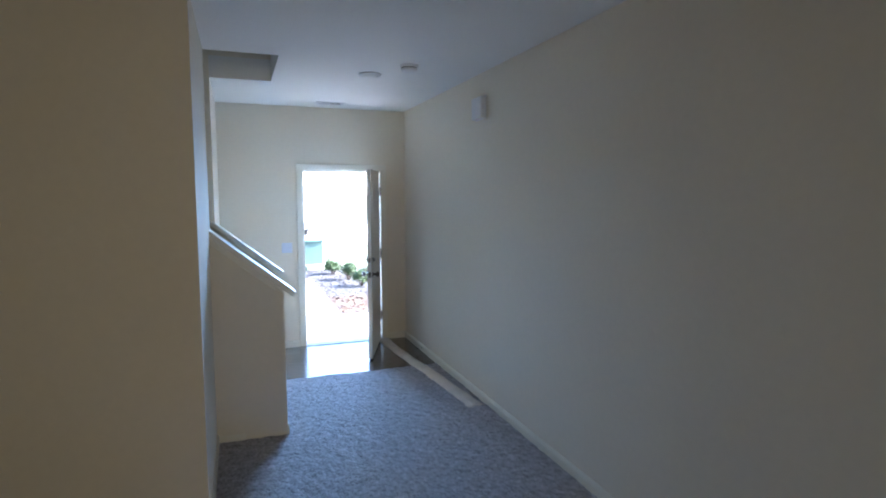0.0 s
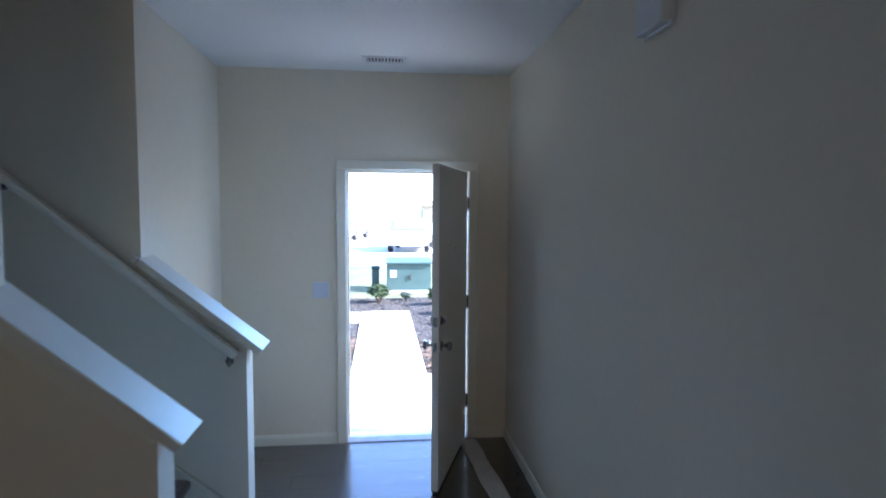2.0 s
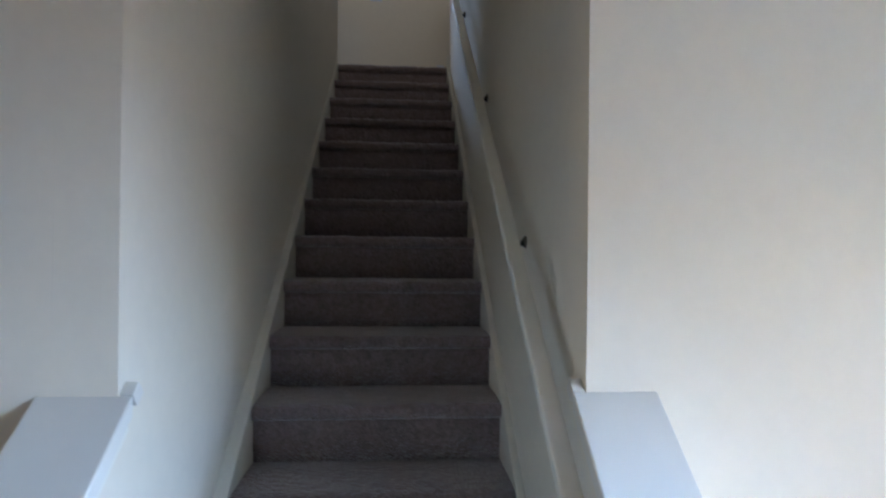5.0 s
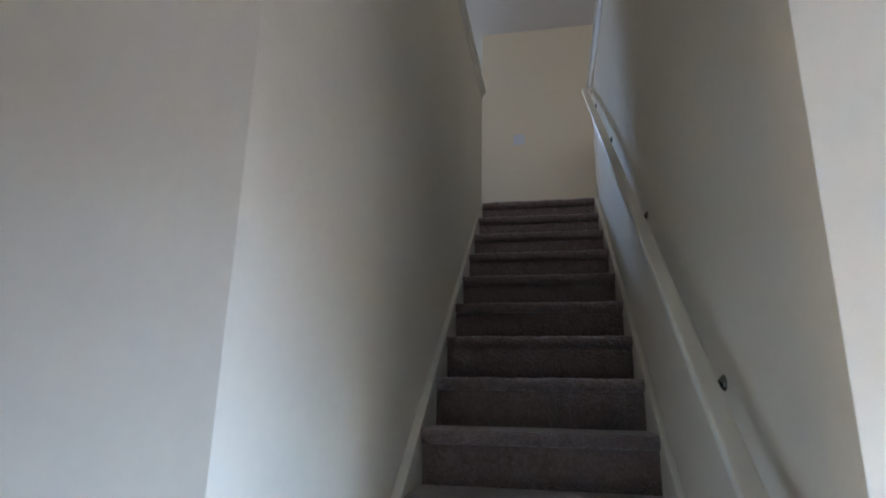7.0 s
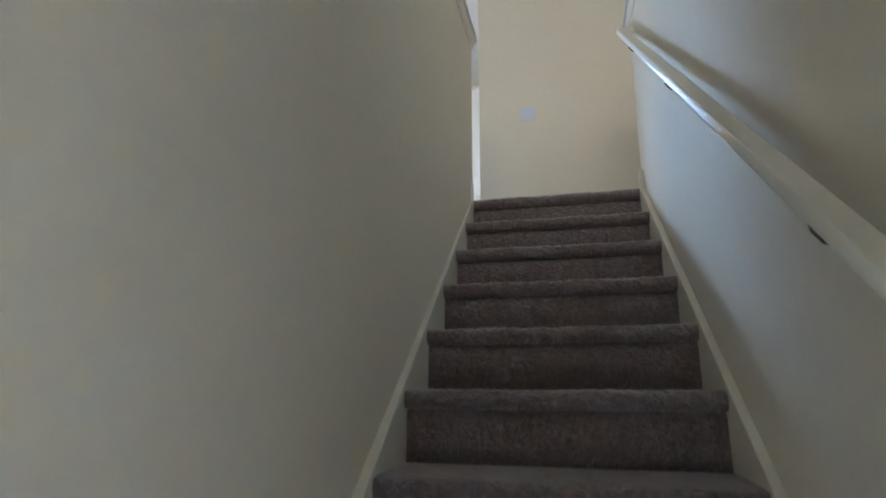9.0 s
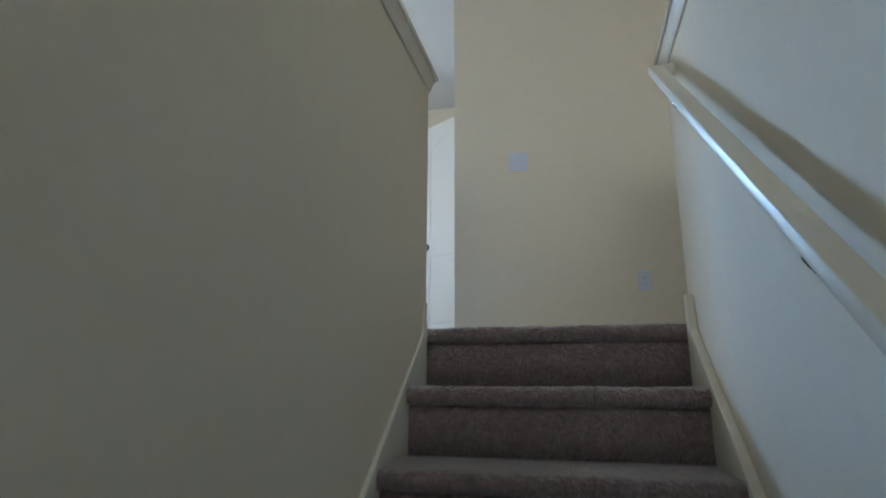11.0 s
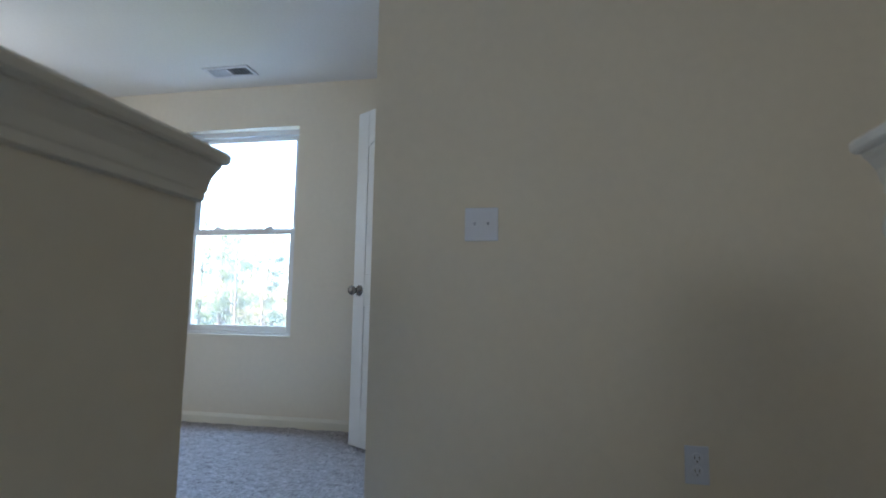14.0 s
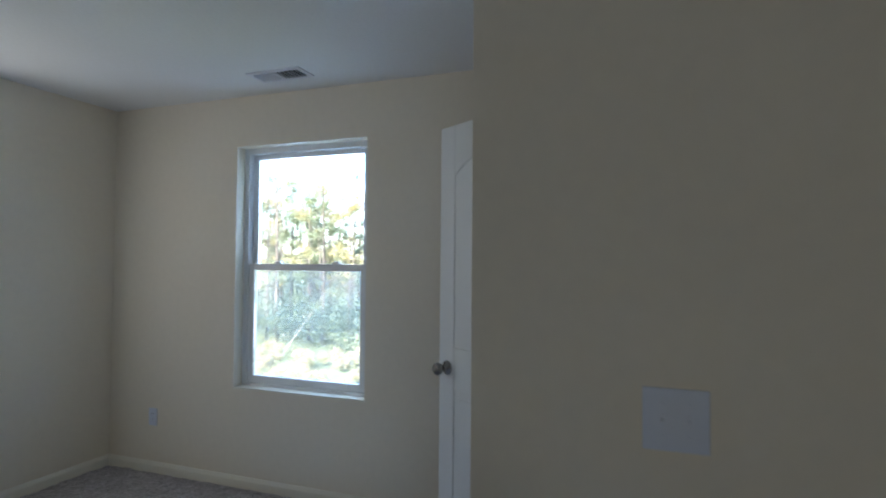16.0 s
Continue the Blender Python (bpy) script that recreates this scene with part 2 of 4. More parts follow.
def bm_poly(bm, pts, axis, a, b):
    """A polygon drawn in the other two axes, given thickness from a to b along axis."""
    def put(p, v):
        return {"x": (v, p[0], p[1]), "y": (p[0], v, p[1]), "z": (p[0], p[1], v)}[axis]
    lo = [bm.verts.new(put(p, a)) for p in pts]
    hi = [bm.verts.new(put(p, b)) for p in pts]
    fs = [bm.faces.new(lo), bm.faces.new(hi[::-1])]
    k = len(pts)
    for i in range(k):
        fs.append(bm.faces.new((lo[i], hi[i], hi[(i + 1) % k], lo[(i + 1) % k])))
    bmesh.ops.recalc_face_normals(bm, faces=fs)
    return fs


def poly(pts, axis, a, b):
    bm = bmesh.new()
    bm_poly(bm, pts, axis, a, b)
    return bm


def bm_tube(bm, pts, radii, sides=10, squash=1.0):
    rings = []
    for i, p in enumerate(pts):
        p = Vector(p)
        way = (Vector(pts[min(i + 1, len(pts) - 1)]) - Vector(pts[max(i - 1, 0)])).normalized()
        u = way.cross(Vector((0, 0, 1)))
        u = u.normalized() if u.length > 1e-3 else Vector((1, 0, 0))
        v = u.cross(way).normalized()
        r = radii[i] if isinstance(radii, (list, tuple)) else radii
        rings.append([bm.verts.new(p + r * (math.cos(2 * math.pi * k / sides) * u * squash + math.sin(2 * math.pi * k / sides) * v)) for k in range(sides)])
    for a, b in zip(rings, rings[1:]):
        for k in range(sides):
            f = bm.faces.new((a[k], a[(k + 1) % sides], b[(k + 1) % sides], b[k]))
            f.smooth = True
    bm.faces.new(rings[0][::-1])
    bm.faces.new(rings[-1])
    return bm


def bm_lathe(bm, profile, m=Matrix(), sides=20):
    """Rings of (radius, height) turned round the local z axis."""
    rings = [[bm.verts.new(m @ Vector((r * math.cos(2 * math.pi * k / sides), r * math.sin(2 * math.pi * k / sides), z))) for k in range(sides)] for r, z in profile]
    for a, b in zip(rings, rings[1:]):
        for k in range(sides):
            f = bm.faces.new((a[k], a[(k + 1) % sides], b[(k + 1) % sides], b[k]))
            f.smooth = True
    bm.faces.new(rings[0][::-1])
    bm.faces.new(rings[-1])
    return bm


def mesh_of(bm, name, mat):
    me = bpy.data.meshes.new(name)
    bm.normal_update()
    bm.to_mesh(me)
    bm.free()
    me.materials.append(mat)
    return me


def structure(name, bm, mat, label="", category=""):
    return tagged(new(name, mesh_of(bm, name, mat)), label, category or name.split("_")[0], "", "structure")


def thing(name, at, label, category, group="", kind=""):
    e = new(name)
    e.empty_display_size = 0.1
    e.matrix_basis = Matrix.Translation(at)
    return tagged(e, label, category, group, kind)


def world_at(ob):
    m = ob.matrix_basis.copy()
    while ob.parent:
        ob = ob.parent
        m = ob.matrix_basis @ m
    return m


def part(name, bm, mat, parent, label="", local=False):
    """Links a bmesh, drawn in the world's places (or the parent's own), as one mesh under its parent."""
    if not local:
        bmesh.ops.transform(bm, matrix=world_at(parent).inverted(), verts=bm.verts)
    ob = new(name, mesh_of(bm, name, mat))
    ob.parent = parent
    return tagged(ob, label)


def soft_edges(ob, width=0.003):
    b = ob.modifiers.new("soft", "BEVEL")
    b.width, b.segments, b.limit_method = width, 2, "ANGLE"
    return ob


# ---- plan ----
XW = -2.10                      # wall west of the hall
YF0, YF1 = -1.335, -1.205       # stair wall towards the front door
YN0, YN1 = -2.430, -2.300       # stair wall towards the living room
XK = -1.62                      # ends of the low walls at the foot of the stairs
HC = 2.748                      # hall ceiling
RISE, RUN, XT = 0.21, 0.261, -5.58
HU = 16 * RISE                  # upper floor
HC2 = HU + 2.44
XE = -5.545                      # ends of the upper low walls
CAPZ = HU + 1.04
XL = -6.73                      # landing wall
YE = -2.40
YC = -3.575                     # wall under the stairs, towards the living room
XV = -8.44                      # wall of the loft window
YS = -5.52                      # loft side wall
HX = -1.60                      # edge of the stairwell in the hall ceiling
BACK = -12.0
GROUND = -0.14
DX0, DX1 = -1.204, -0.308       # front door opening
DZ = 2.035


def cap_z(x):
    return 1.515 - 0.805 * (x - XW)


def aslant(ob):
    """The south stair wall runs slightly out of square: shears a mesh that was drawn along it."""
    for v in ob.data.vertices:
        v.co.y -= 0.0141 * (v.co.x + AT[0] + 2.9)
    return ob


AT = [0.0]


# ---- shell ----
structure("wall_east", boxes(((0, BACK - 0.15, -0.3), (0.15, 0, 4.25)), ((0, BACK - 0.15, 5.65), (0.15, 0, HC2 + 0.3)), ((0, BACK - 0.15, 4.25), (0.15, -2.7, 5.65)), ((0, -0.7, 4.25), (0.15, 0, 5.65))), PAINT, "plain warm off-white painted wall of the hall", "wall")
J = 0.03
structure("wall_front", boxes(((WEST - 2.1, 0, -0.3), (DX0 - J, 0.15, HC2 + 0.3)), ((DX1 + J, 0, -0.3), (0.15, 0.15, HC2 + 0.3)), ((DX0 - J, 0, DZ + J), (DX1 + J, 0.15, HC2 + 0.3)), ((DX0 - J, 0, -0.3), (DX1 + J, 0.15, -0.02))), PAINT, "off-white painted wall around the front door", "wall")
structure("wall_hall_west", boxes(((XW - 0.12, YF1, 0), (XW, 0, HC))), PAINT, "off-white painted wall beside the entry", "wall")
structure("wall_stair_store", boxes(((WEST, YC, 0), (XW, YC + 0.12, HC)), ((XW - 0.12, YC + 0.12, 0), (XW, YN0 - 0.0115, HC))), PAINT, "off-white painted wall enclosing the space under the stairs", "wall")


def stair_wall(name, y0, y1, label, XE=XE):
    pts = [(XE, 0), (XK, 0), (XK, cap_z(XK) - 0.045), (XW, cap_z(XW) - 0.045), (XW, 2.93), (HX, 2.93), (HX, CAPZ - 0.02), (XE, CAPZ - 0.02)]
    return structure(name, poly(pts, "y", y0, y1), PAINT, label, "wall")


stair_wall("wall_stair_north", YF0, YF1, "painted stair wall with a sloping low end at its foot", XE - 0.065)
aslant(stair_wall("wall_stair_south", YN0, YN1, "painted stair wall with a sloping low end at its foot"))
structure("wall_stairwell_end", boxes(((HX, YN0, 2.93), (HX + 0.12, YF1, CAPZ - 0.02))), PAINT, "painted low wall closing the stairwell upstairs", "wall")
structure("wall_living_west", boxes(((WEST - 0.12, BACK, 0), (WEST, -7.6, HC)), ((WEST - 0.12, -5.8, 0), (WEST, YC + 0.12, HC)), ((WEST - 0.12, -7.6, 0), (WEST, -5.8, 0.85)), ((WEST - 0.12, -7.6, 2.15), (WEST, -5.8, HC))), PAINT, "off-white painted living room wall with an added, unseen window", "wall")
structure("wall_living_back", boxes(((WEST - 0.12, BACK - 0.15, 0), (-2.0, BACK, HC)), ((-0.2, BACK - 0.15, 0), (0, BACK, HC)), ((-2.0, BACK - 0.15, 0), (-0.2, BACK, 0.85)), ((-2.0, BACK - 0.15, 2.15), (-0.2, BACK, HC))), PAINT, "off-white painted living room wall with an added, unseen window", "wall")
structure("ceiling_hall", boxes(((HX, -3.70, HC), (0, 0, 2.93)), ((XW + 0.0005, YF0, HC), (HX, 0, 2.93)), ((XW - 0.12, -3.70, HC), (HX, YN1, 2.93)), ((WEST - 0.12, BACK, HC), (0, -3.70, 2.93))), CEILING, "flat white painted ceiling with a stairwell opening", "ceiling")
structure("floor_hall", boxes(((WEST - 0.12, BACK, -0.2), (0, -1.2, 0.0)), ), CARPET, "taupe cut-pile carpet in the hall", "floor")
structure("subfloor_entry", boxes(((WEST - 2.1, -1.2, -0.2), (0, 0.0, -0.014))), SUBFLOOR, "dark subfloor under the entry planks", "floor")


def carpet_pile(name, x0, x1, y0, y1, z, label, cell=0.022):
    """The uneven tufted top of a carpet, as a fine sheet over its floor."""
    nx, ny = int((x1 - x0) / cell), int((y1 - y0) / cell)
    vs, fs = [], []
    for j in range(ny + 1):
        for i in range(nx + 1):
            x, y = x0 + (x1 - x0) * i / nx, y0 + (y1 - y0) * j / ny
            h = 0.5 + 0.42 * noise.noise(Vector((x * 13, y * 13, 1.7))) + 0.6 * noise.noise(Vector((x * 29, y * 29, 5.1))) + 0.16 * noise.noise(Vector((x * 3, y * 3, 9.0)))
            vs.append((x, y, z + 0.001 + 0.016 * max(h, 0.0)))
    for j in range(ny):
        for i in range(nx):
            a = j * (nx + 1) + i
            fs.append((a, a + 1, a + nx + 2, a + nx + 1))
    me = bpy.data.meshes.new(name)
    me.from_pydata(vs, [], fs)
    me.materials.append(CARPET)
    me.polygons.foreach_set("use_smooth", [True] * len(fs))
    return tagged(new(name, me), label, "carpet", "", "structure")


carpet_pile("carpet_hall", XW - 0.4, -0.001, -7.2, -1.2, 0.0, "taupe cut-pile carpet with soft footmarks in the hall")
carpet_pile("carpet_loft", XV, XT - 0.25, YS, YF1, HU, "taupe cut-pile carpet on the landing and loft")

# upper floor
structure("floor_upper", boxes(((XV - 0.12, YS - 0.12, 2.95), (0, YN0, HU)), ((XV - 0.12, YN0, 2.95), (XT - 0.02, YF1, HU)), ((XV - 0.12, YF1, 2.95), (0, 0, HU))), CARPET, "taupe cut-pile carpet on the landing and loft", "floor")
WY0, WY1, WZ0, WZ1 = -4.482, -3.562, 3.968, 5.484
structure("wall_loft_window", boxes(((XV - 0.16, YS - 0.12, -0.3), (XV, WY0, HC2)), ((XV - 0.16, WY1, -0.3), (XV, 0, HC2)), ((XV - 0.16, WY0, -0.3), (XV, WY1, WZ0)), ((XV - 0.16, WY0, WZ1), (XV, WY1, HC2))), PAINT, "off-white loft wall with a single window", "wall")
structure("wall_loft_side", boxes(((XV - 0.16, YS - 0.12, HU), (-7.65, YS, HC2)), ((-6.75, YS - 0.12, HU), (0, YS, HC2)), ((-7.65, YS - 0.12, HU), (-6.75, YS, 4.2)), ((-7.65, YS - 0.12, 5.6), (-6.75, YS, HC2))), PAINT, "off-white painted loft side wall", "wall")
structure("wall_landing", boxes(((XL - 0.12, YE, HU), (XL, 0, HC2))), PAINT, "off-white painted wall facing the top of the stairs", "wall")
D2X1 = -7.68                    # hinge of the loft door
structure("wall_loft_closet", boxes(((XV, YE, HU), (D2X1 - 0.70, YE + 0.12, HC2)), ((D2X1 + 0.02, YE, HU), (XL - 0.12, YE + 0.12, HC2)), ((D2X1 - 0.70, YE, HU + 2.06), (D2X1 + 0.02, YE + 0.12, HC2))), PAINT, "off-white loft wall around a narrow door", "wall")
structure("ceiling_upper", boxes(((XV - 0.2, YS - 0.2, HC2), (0.15, 0.15, HC2 + 0.3))), CEILING, "flat white painted loft ceiling", "ceiling")


# ---- baseboards ----
def baseboard(p0, p1, n, z=0.0, h=0.078, name="baseboard"):
    """A moulded board along p0 to p1, standing out of the wall towards n."""
    prof = [(0, 0), (0.014, 0), (0.014, h * 0.72), (0.011, h * 0.82), (0.008, h * 0.9), (0.005, h), (0, h)]
    bm = bmesh.new()
    rings = [[bm.verts.new((p[0] + n[0] * a, p[1] + n[1] * a, z + b)) for a, b in prof] for p in (p0, p1)]
    k = len(prof)
    for i in range(k):
        bm.faces.new((rings[0][i], rings[1][i], rings[1][(i + 1) % k], rings[0][(i + 1) % k]))
    bm.faces.new(rings[0])
    bm.faces.new(rings[1][::-1])
    bmesh.ops.recalc_face_normals(bm, faces=bm.faces)
    return structure(name, bm, TRIM, "low white painted moulded baseboard", "baseboard")


baseboard((0, BACK), (0, 0), (-1, 0))
baseboard((XW, 0), (DX0 - 0.085, 0), (0, -1))
baseboard((DX1 + 0.085, 0), (-0.014, 0), (0, -1))
baseboard((XW, YF1 + 0.014), (XW, -0.014), (1, 0))
baseboard((XW, YF1), (XK, YF1), (0, 1))
baseboard((XK, YF0), (XK, YF1), (1, 0))
baseboard((XK, YN0), (XK, YN1), (1, 0))
baseboard((XW, YN0), (XK + 0.014, YN0), (0, -1))
baseboard((XW, YC), (XW, YN0 - 0.014), (1, 0))
baseboard((WEST, YC), (XW + 0.014, YC), (0, -1))
baseboard((XL, YE - 0.014), (XL, 0), (1, 0), HU)
baseboard((XL - 0.12, YE), (XL, YE), (0, -1), HU)
baseboard((XV, YS), (XV, YE), (1, 0), HU)
baseboard((XV + 0.014, YS), (0, YS), (0, 1), HU)
baseboard((XE, YN0), (XE, YN1), (-1, 0), HU)
baseboard((XE - 0.065, YF0), (XE - 0.065, YF1), (-1, 0), HU)


# ---- caps of the low walls ----
def bm_stack(bm, x0, x1, y0, y1, rings, m=Matrix()):
    """Rectangles stacked in z, each grown by its own overhang."""
    loops = [[bm.verts.new(m @ Vector(p)) for p in ((x0 - ox, y0 - o, z), (x1 + ox, y0 - o, z), (x1 + ox, y1 + o, z), (x0 - ox, y1 + o, z))] for z, o, ox in rings]
    for a, b in zip(loops, loops[1:]):
        for k in range(4):
            bm.faces.new((a[k], a[(k + 1) % 4], b[(k + 1) % 4], b[k]))
    bm.faces.new(loops[0][::-1])
    bm.faces.new(loops[-1])
    return bm


MOULD = [(-0.098, 0.004), (-0.094, 0.012), (-0.080, 0.012), (-0.076, 0.015), (-0.055, 0.019), (-0.038, 0.028), (-0.030, 0.034), (-0.024, 0.034), (-0.0239, 0.042), (-0.019, 0.047), (-0.006, 0.048), (0.0, 0.043)]
for y0, y1 in ((YF0, YF1), (YN0, YN1)):
    t = thing("wall_cap", ((XE + HX) / 2, (y0 + y1) / 2, CAPZ - 0.1), "white painted moulded cap along the stairwell wall", "wall cap", "stairwell caps", "structure")
    bm = bmesh.new()
    bm_stack(bm, XE - (0.065 if y0 == YF0 else 0), HX, y0, y1, [(CAPZ + z * 0.8, o * 0.74, o * 0.55) for z, o in MOULD if z > -0.0240])
    a = part("cap_board", bm, CAPPAINT, t)
    bm = bmesh.new()
    bm_stack(bm, XE - (0.065 if y0 == YF0 else 0), HX, y0, y1, [(CAPZ + z * 0.8, o * 0.74, o * 0.55) for z, o in MOULD if z < -0.0239])
    b = part("moulding", bm, CAPPAINT, t)
    if y0 == YN0:
        AT[0] = (XE + HX) / 2
        aslant(a), aslant(b)
        AT[0] = 0.0
slope = math.atan(0.805)
for y0, y1 in ((YF0, YF1), (YN0, YN1)):
    t = thing("sloping_wall_cap", (XK, (y0 + y1) / 2, cap_z(XK)), "white painted sloping cap board on the low stair wall", "wall cap", "low wall caps", "structure")
    m = Matrix.Translation((XW, 0, cap_z(XW))) @ Matrix.Rotation(slope, 4, "Y")
    run = (-1.535 - XW) / math.cos(slope)
    bm = bmesh.new()
    bm_box(bm, (0.0, y0 - 0.03, -0.036), (run, y1 + 0.03, 0.0), 0.004)
    bmesh.ops.transform(bm, matrix=m, verts=bm.verts)
    bmesh.ops.bisect_plane(bm, geom=bm.verts[:] + bm.edges[:] + bm.faces[:], plane_co=(XW + 0.001, 0, 0), plane_no=(1, 0, 0), clear_inner=True)
    ya, yb = (y0 - 0.03, y0 - 0.0015) if y0 == YF0 else (y1 + 0.0015, y1 + 0.03)
    tip = bmesh.new()
    bm_box(tip, (-0.036, ya, -0.036), (0.0, yb, 0.0), 0.003)
    bmesh.ops.transform(tip, matrix=m, verts=tip.verts)
    a = part("cap_board", bm, CAPPAINT, t)
    tip = part("cap_return", tip, CAPPAINT, t)
    bm = bmesh.new()
    end = (XK - XW) / math.cos(slope)
    for lo, hi in (((0.03, y0 - 0.014, -0.075), (end - 0.02, y0 - 0.001, -0.0365)), ((0.03, y1 + 0.001, -0.075), (end - 0.02, y1 + 0.014, -0.0365)), ((end - 0.019, y0 - 0.014, -0.062), (end + 0.035, y1 + 0.014, -0.0365))):
        bm_box(bm, lo, hi, 0.004)
    bmesh.ops.transform(bm, matrix=m, verts=bm.verts)
    b = part("moulding", bm, TRIM, t)
    if y0 == YN0:
        AT[0] = XK
        aslant(a), aslant(b), aslant(tip)
        AT[0] = 0.0


# ---- stairs ----
stairs = thing("staircase", (XT + 15 * RUN, (YF0 + YN1) / 2, 0), "straight staircase covered in taupe carpet between white skirts", "staircase", "", "structure")


def step_mesh():
    """One carpeted step: riser, rounded nosing and tread, at its own riser's foot."""
    prof = [(0.0, -0.02), (0.0, RISE - 0.072), (-0.006, RISE - 0.063), (-0.004, RISE - 0.057), (0.018, RISE - 0.056), (0.030, RISE - 0.045), (0.035, RISE - 0.030), (0.034, RISE - 0.016), (0.026, RISE - 0.006), (0.013, RISE - 0.001), (-0.01, RISE), (-0.09, RISE + 0.001), (-0.18, RISE), (-RUN - 0.02, RISE), (-RUN - 0.02, -0.02)]
    bm = bmesh.new()
    w0, w1, cuts = YN1 - 0.008, YF0 - 0.006, 110
    rings = []
    for i in range(cuts + 1):
        y = w0 + (w1 - w0) * i / cuts
        ring = []
        for k, (x, z) in enumerate(prof):
            d = noise.noise(Vector((x * 30, y * 22, z * 30))) * 0.0035 + noise.noise(Vector((x * 70, y * 60, z * 70))) * 0.003 + noise.noise(Vector((x * 5, y * 4, z * 5 + 3))) * 0.003
            soft = d if 0 < k < 13 else 0
            ring.append(bm.verts.new((x + soft, y - (YF0 + YN1) / 2, z + soft)))
        rings.append(ring)
    k = len(prof)
    for a, b in zip(rings, rings[1:]):
        for i in range(k):
            bm.faces.new((a[i], a[(i + 1) % k], b[(i + 1) % k], b[i])).smooth = True
    bm.faces.new(rings[0])
    bm.faces.new(rings[-1][::-1])
    bmesh.ops.recalc_face_normals(bm, faces=bm.faces)
    return mesh_of(bm, "step", SHADEDCARPET)


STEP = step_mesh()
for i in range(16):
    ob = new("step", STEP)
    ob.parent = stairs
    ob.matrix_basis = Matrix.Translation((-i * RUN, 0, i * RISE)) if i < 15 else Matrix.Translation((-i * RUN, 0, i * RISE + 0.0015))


def nose_z(x):
    return HU - (x - XT - 0.03) * 0.8046


def skirt(y0, y1):
    top = 0.016
    pts = [(XE, HU - 0.6), (XE, HU + 0.092), (XE + 0.03, HU + 0.092), (XE + 0.05, nose_z(XE + 0.05) + top), (-1.70, nose_z(-1.70) + top), (-1.655, 0.17), (-1.655, 0.0), (-1.95, 0.0)]
    bm = poly(pts, "y", y0, y1)
    soft_edges(part("skirt_board", bm, TRIM, stairs, "white painted skirt board"), 0.004)


skirt(YN1 - 0.025, YN1 + 0.043)
skirt(YF0 - 0.027, YF0 - 0.001)

# ---- handrail ----
rail = thing("handrail", (-1.64, YF0 - 0.065, 1.05), "white painted wooden handrail on metal wall brackets", "handrail")
R0, R1 = Vector((-1.655, YF0 - 0.068, 1.045)), Vector((-5.445, YF0 - 0.064, 4.243))
way = (R1 - R0).normalized()
side = way.cross(Vector((0, 0, 1))).normalized()
up = side.cross(way)
mitre = (way + Vector((0, 1, 0))).normalized()
corner = R1 + way * 0.012


def rail_ring(base, w):
    """A section with a flat top, straight sides and a rounded underside, w half as wide."""
    pts = [(-0.86, 0.84), (-0.5, 0.84), (-0.17, 0.84), (0.17, 0.84), (0.5, 0.84), (0.86, 0.84), (0.96, 0.80), (1.0, 0.70), (1.0, 0.3), (1.0, -0.1)]
    pts += [(math.cos(a), -0.1 - 0.9 * math.sin(a)) for a in [math.pi * k / 12 for k in range(1, 12)]]
    pts += [(-1.0, -0.1), (-1.0, 0.70), (-0.96, 0.80)]
    return [base + w * (p * side + q * up) for p, q in pts]


rings = [rail_ring(R0, 0.0195), rail_ring(R0 + way * 0.003, 0.0225), rail_ring(corner, 0.0225)]
rings[2] = [v + way * ((corner - v).dot(mitre) / way.dot(mitre)) for v in rings[2]]
rings.append([Vector((v.x, YF0 - 0.0015, v.z)) for v in rings[2]])


def bm_rings(loops):
    bm = bmesh.new()
    loops = [[bm.verts.new(v) for v in loop] for loop in loops]
    for a, b in zip(loops, loops[1:]):
        for k in range(24):
            bm.faces.new((a[k], a[(k + 1) % 24], b[(k + 1) % 24], b[k])).smooth = True
    if len(loops) == 3:
        bm.faces.new(loops[0][::-1])
    bmesh.ops.recalc_face_normals(bm, faces=bm.faces)
    return bm


part("rail", bm_rings(rings[:3]), TRIM, rail)
part("wall_return", bm_rings(rings[2:]), TRIM, rail)
for bx in (-1.69, -2.68, -3.50, -4.44, -5.22):
    c = R0 + way * ((bx - R0.x) / way.x)
    under = c - Vector((0, 0, 0.023))
    rose = Vector((bx - 0.01, YF0 - 0.001, c.z - (0.075 if bx > -2 else 0.060)))
    bm = bmesh.new()
    bm_lathe(bm, [(0.020, 0), (0.020, 0.003), (0.014, 0.008), (0.009, 0.011)], Matrix.Translation(rose) @ Matrix.Rotation(radians(90), 4, "X"), 16)
    bm_tube(bm, [rose + Vector((0, -0.008, 0)), rose + Vector((0.002, -0.024, -0.014)), Vector((bx, YF0 - 0.044, c.z - 0.072)), Vector((bx, YF0 - 0.058, c.z - 0.054)), under + Vector((0, 0.004, 0))], [0.009, 0.008, 0.0075, 0.007, 0.006], 8)
    br = part("bracket", bm, STEEL, rail, "brushed nickel bracket")
    bm = bmesh.new()
    bm_box(bm, (-0.022, -0.008, -0.002), (0.022, 0.008, 0.002), 0.001)
    bmesh.ops.transform(bm, matrix=Matrix.Translation(c - Vector((0, 0, 0.026))) @ Matrix.Rotation(math.atan2(-way.z, -way.x) * -1, 4, "Y"), verts=bm.verts)
    part("saddle", bm, NICKEL, br)

# ---- front door ----
frame_1 = thing("door_frame", ((DX0 + DX1) / 2, 0, 0), "white painted frame and casing of the front entry", "door frame", "", "structure")
for a, b in ((DX0 - J, DX0), (DX1, DX1 + J)):
    part("jamb", boxes(((a, -0.001, 0), (b, 0.152, DZ))), TRIM, frame_1)
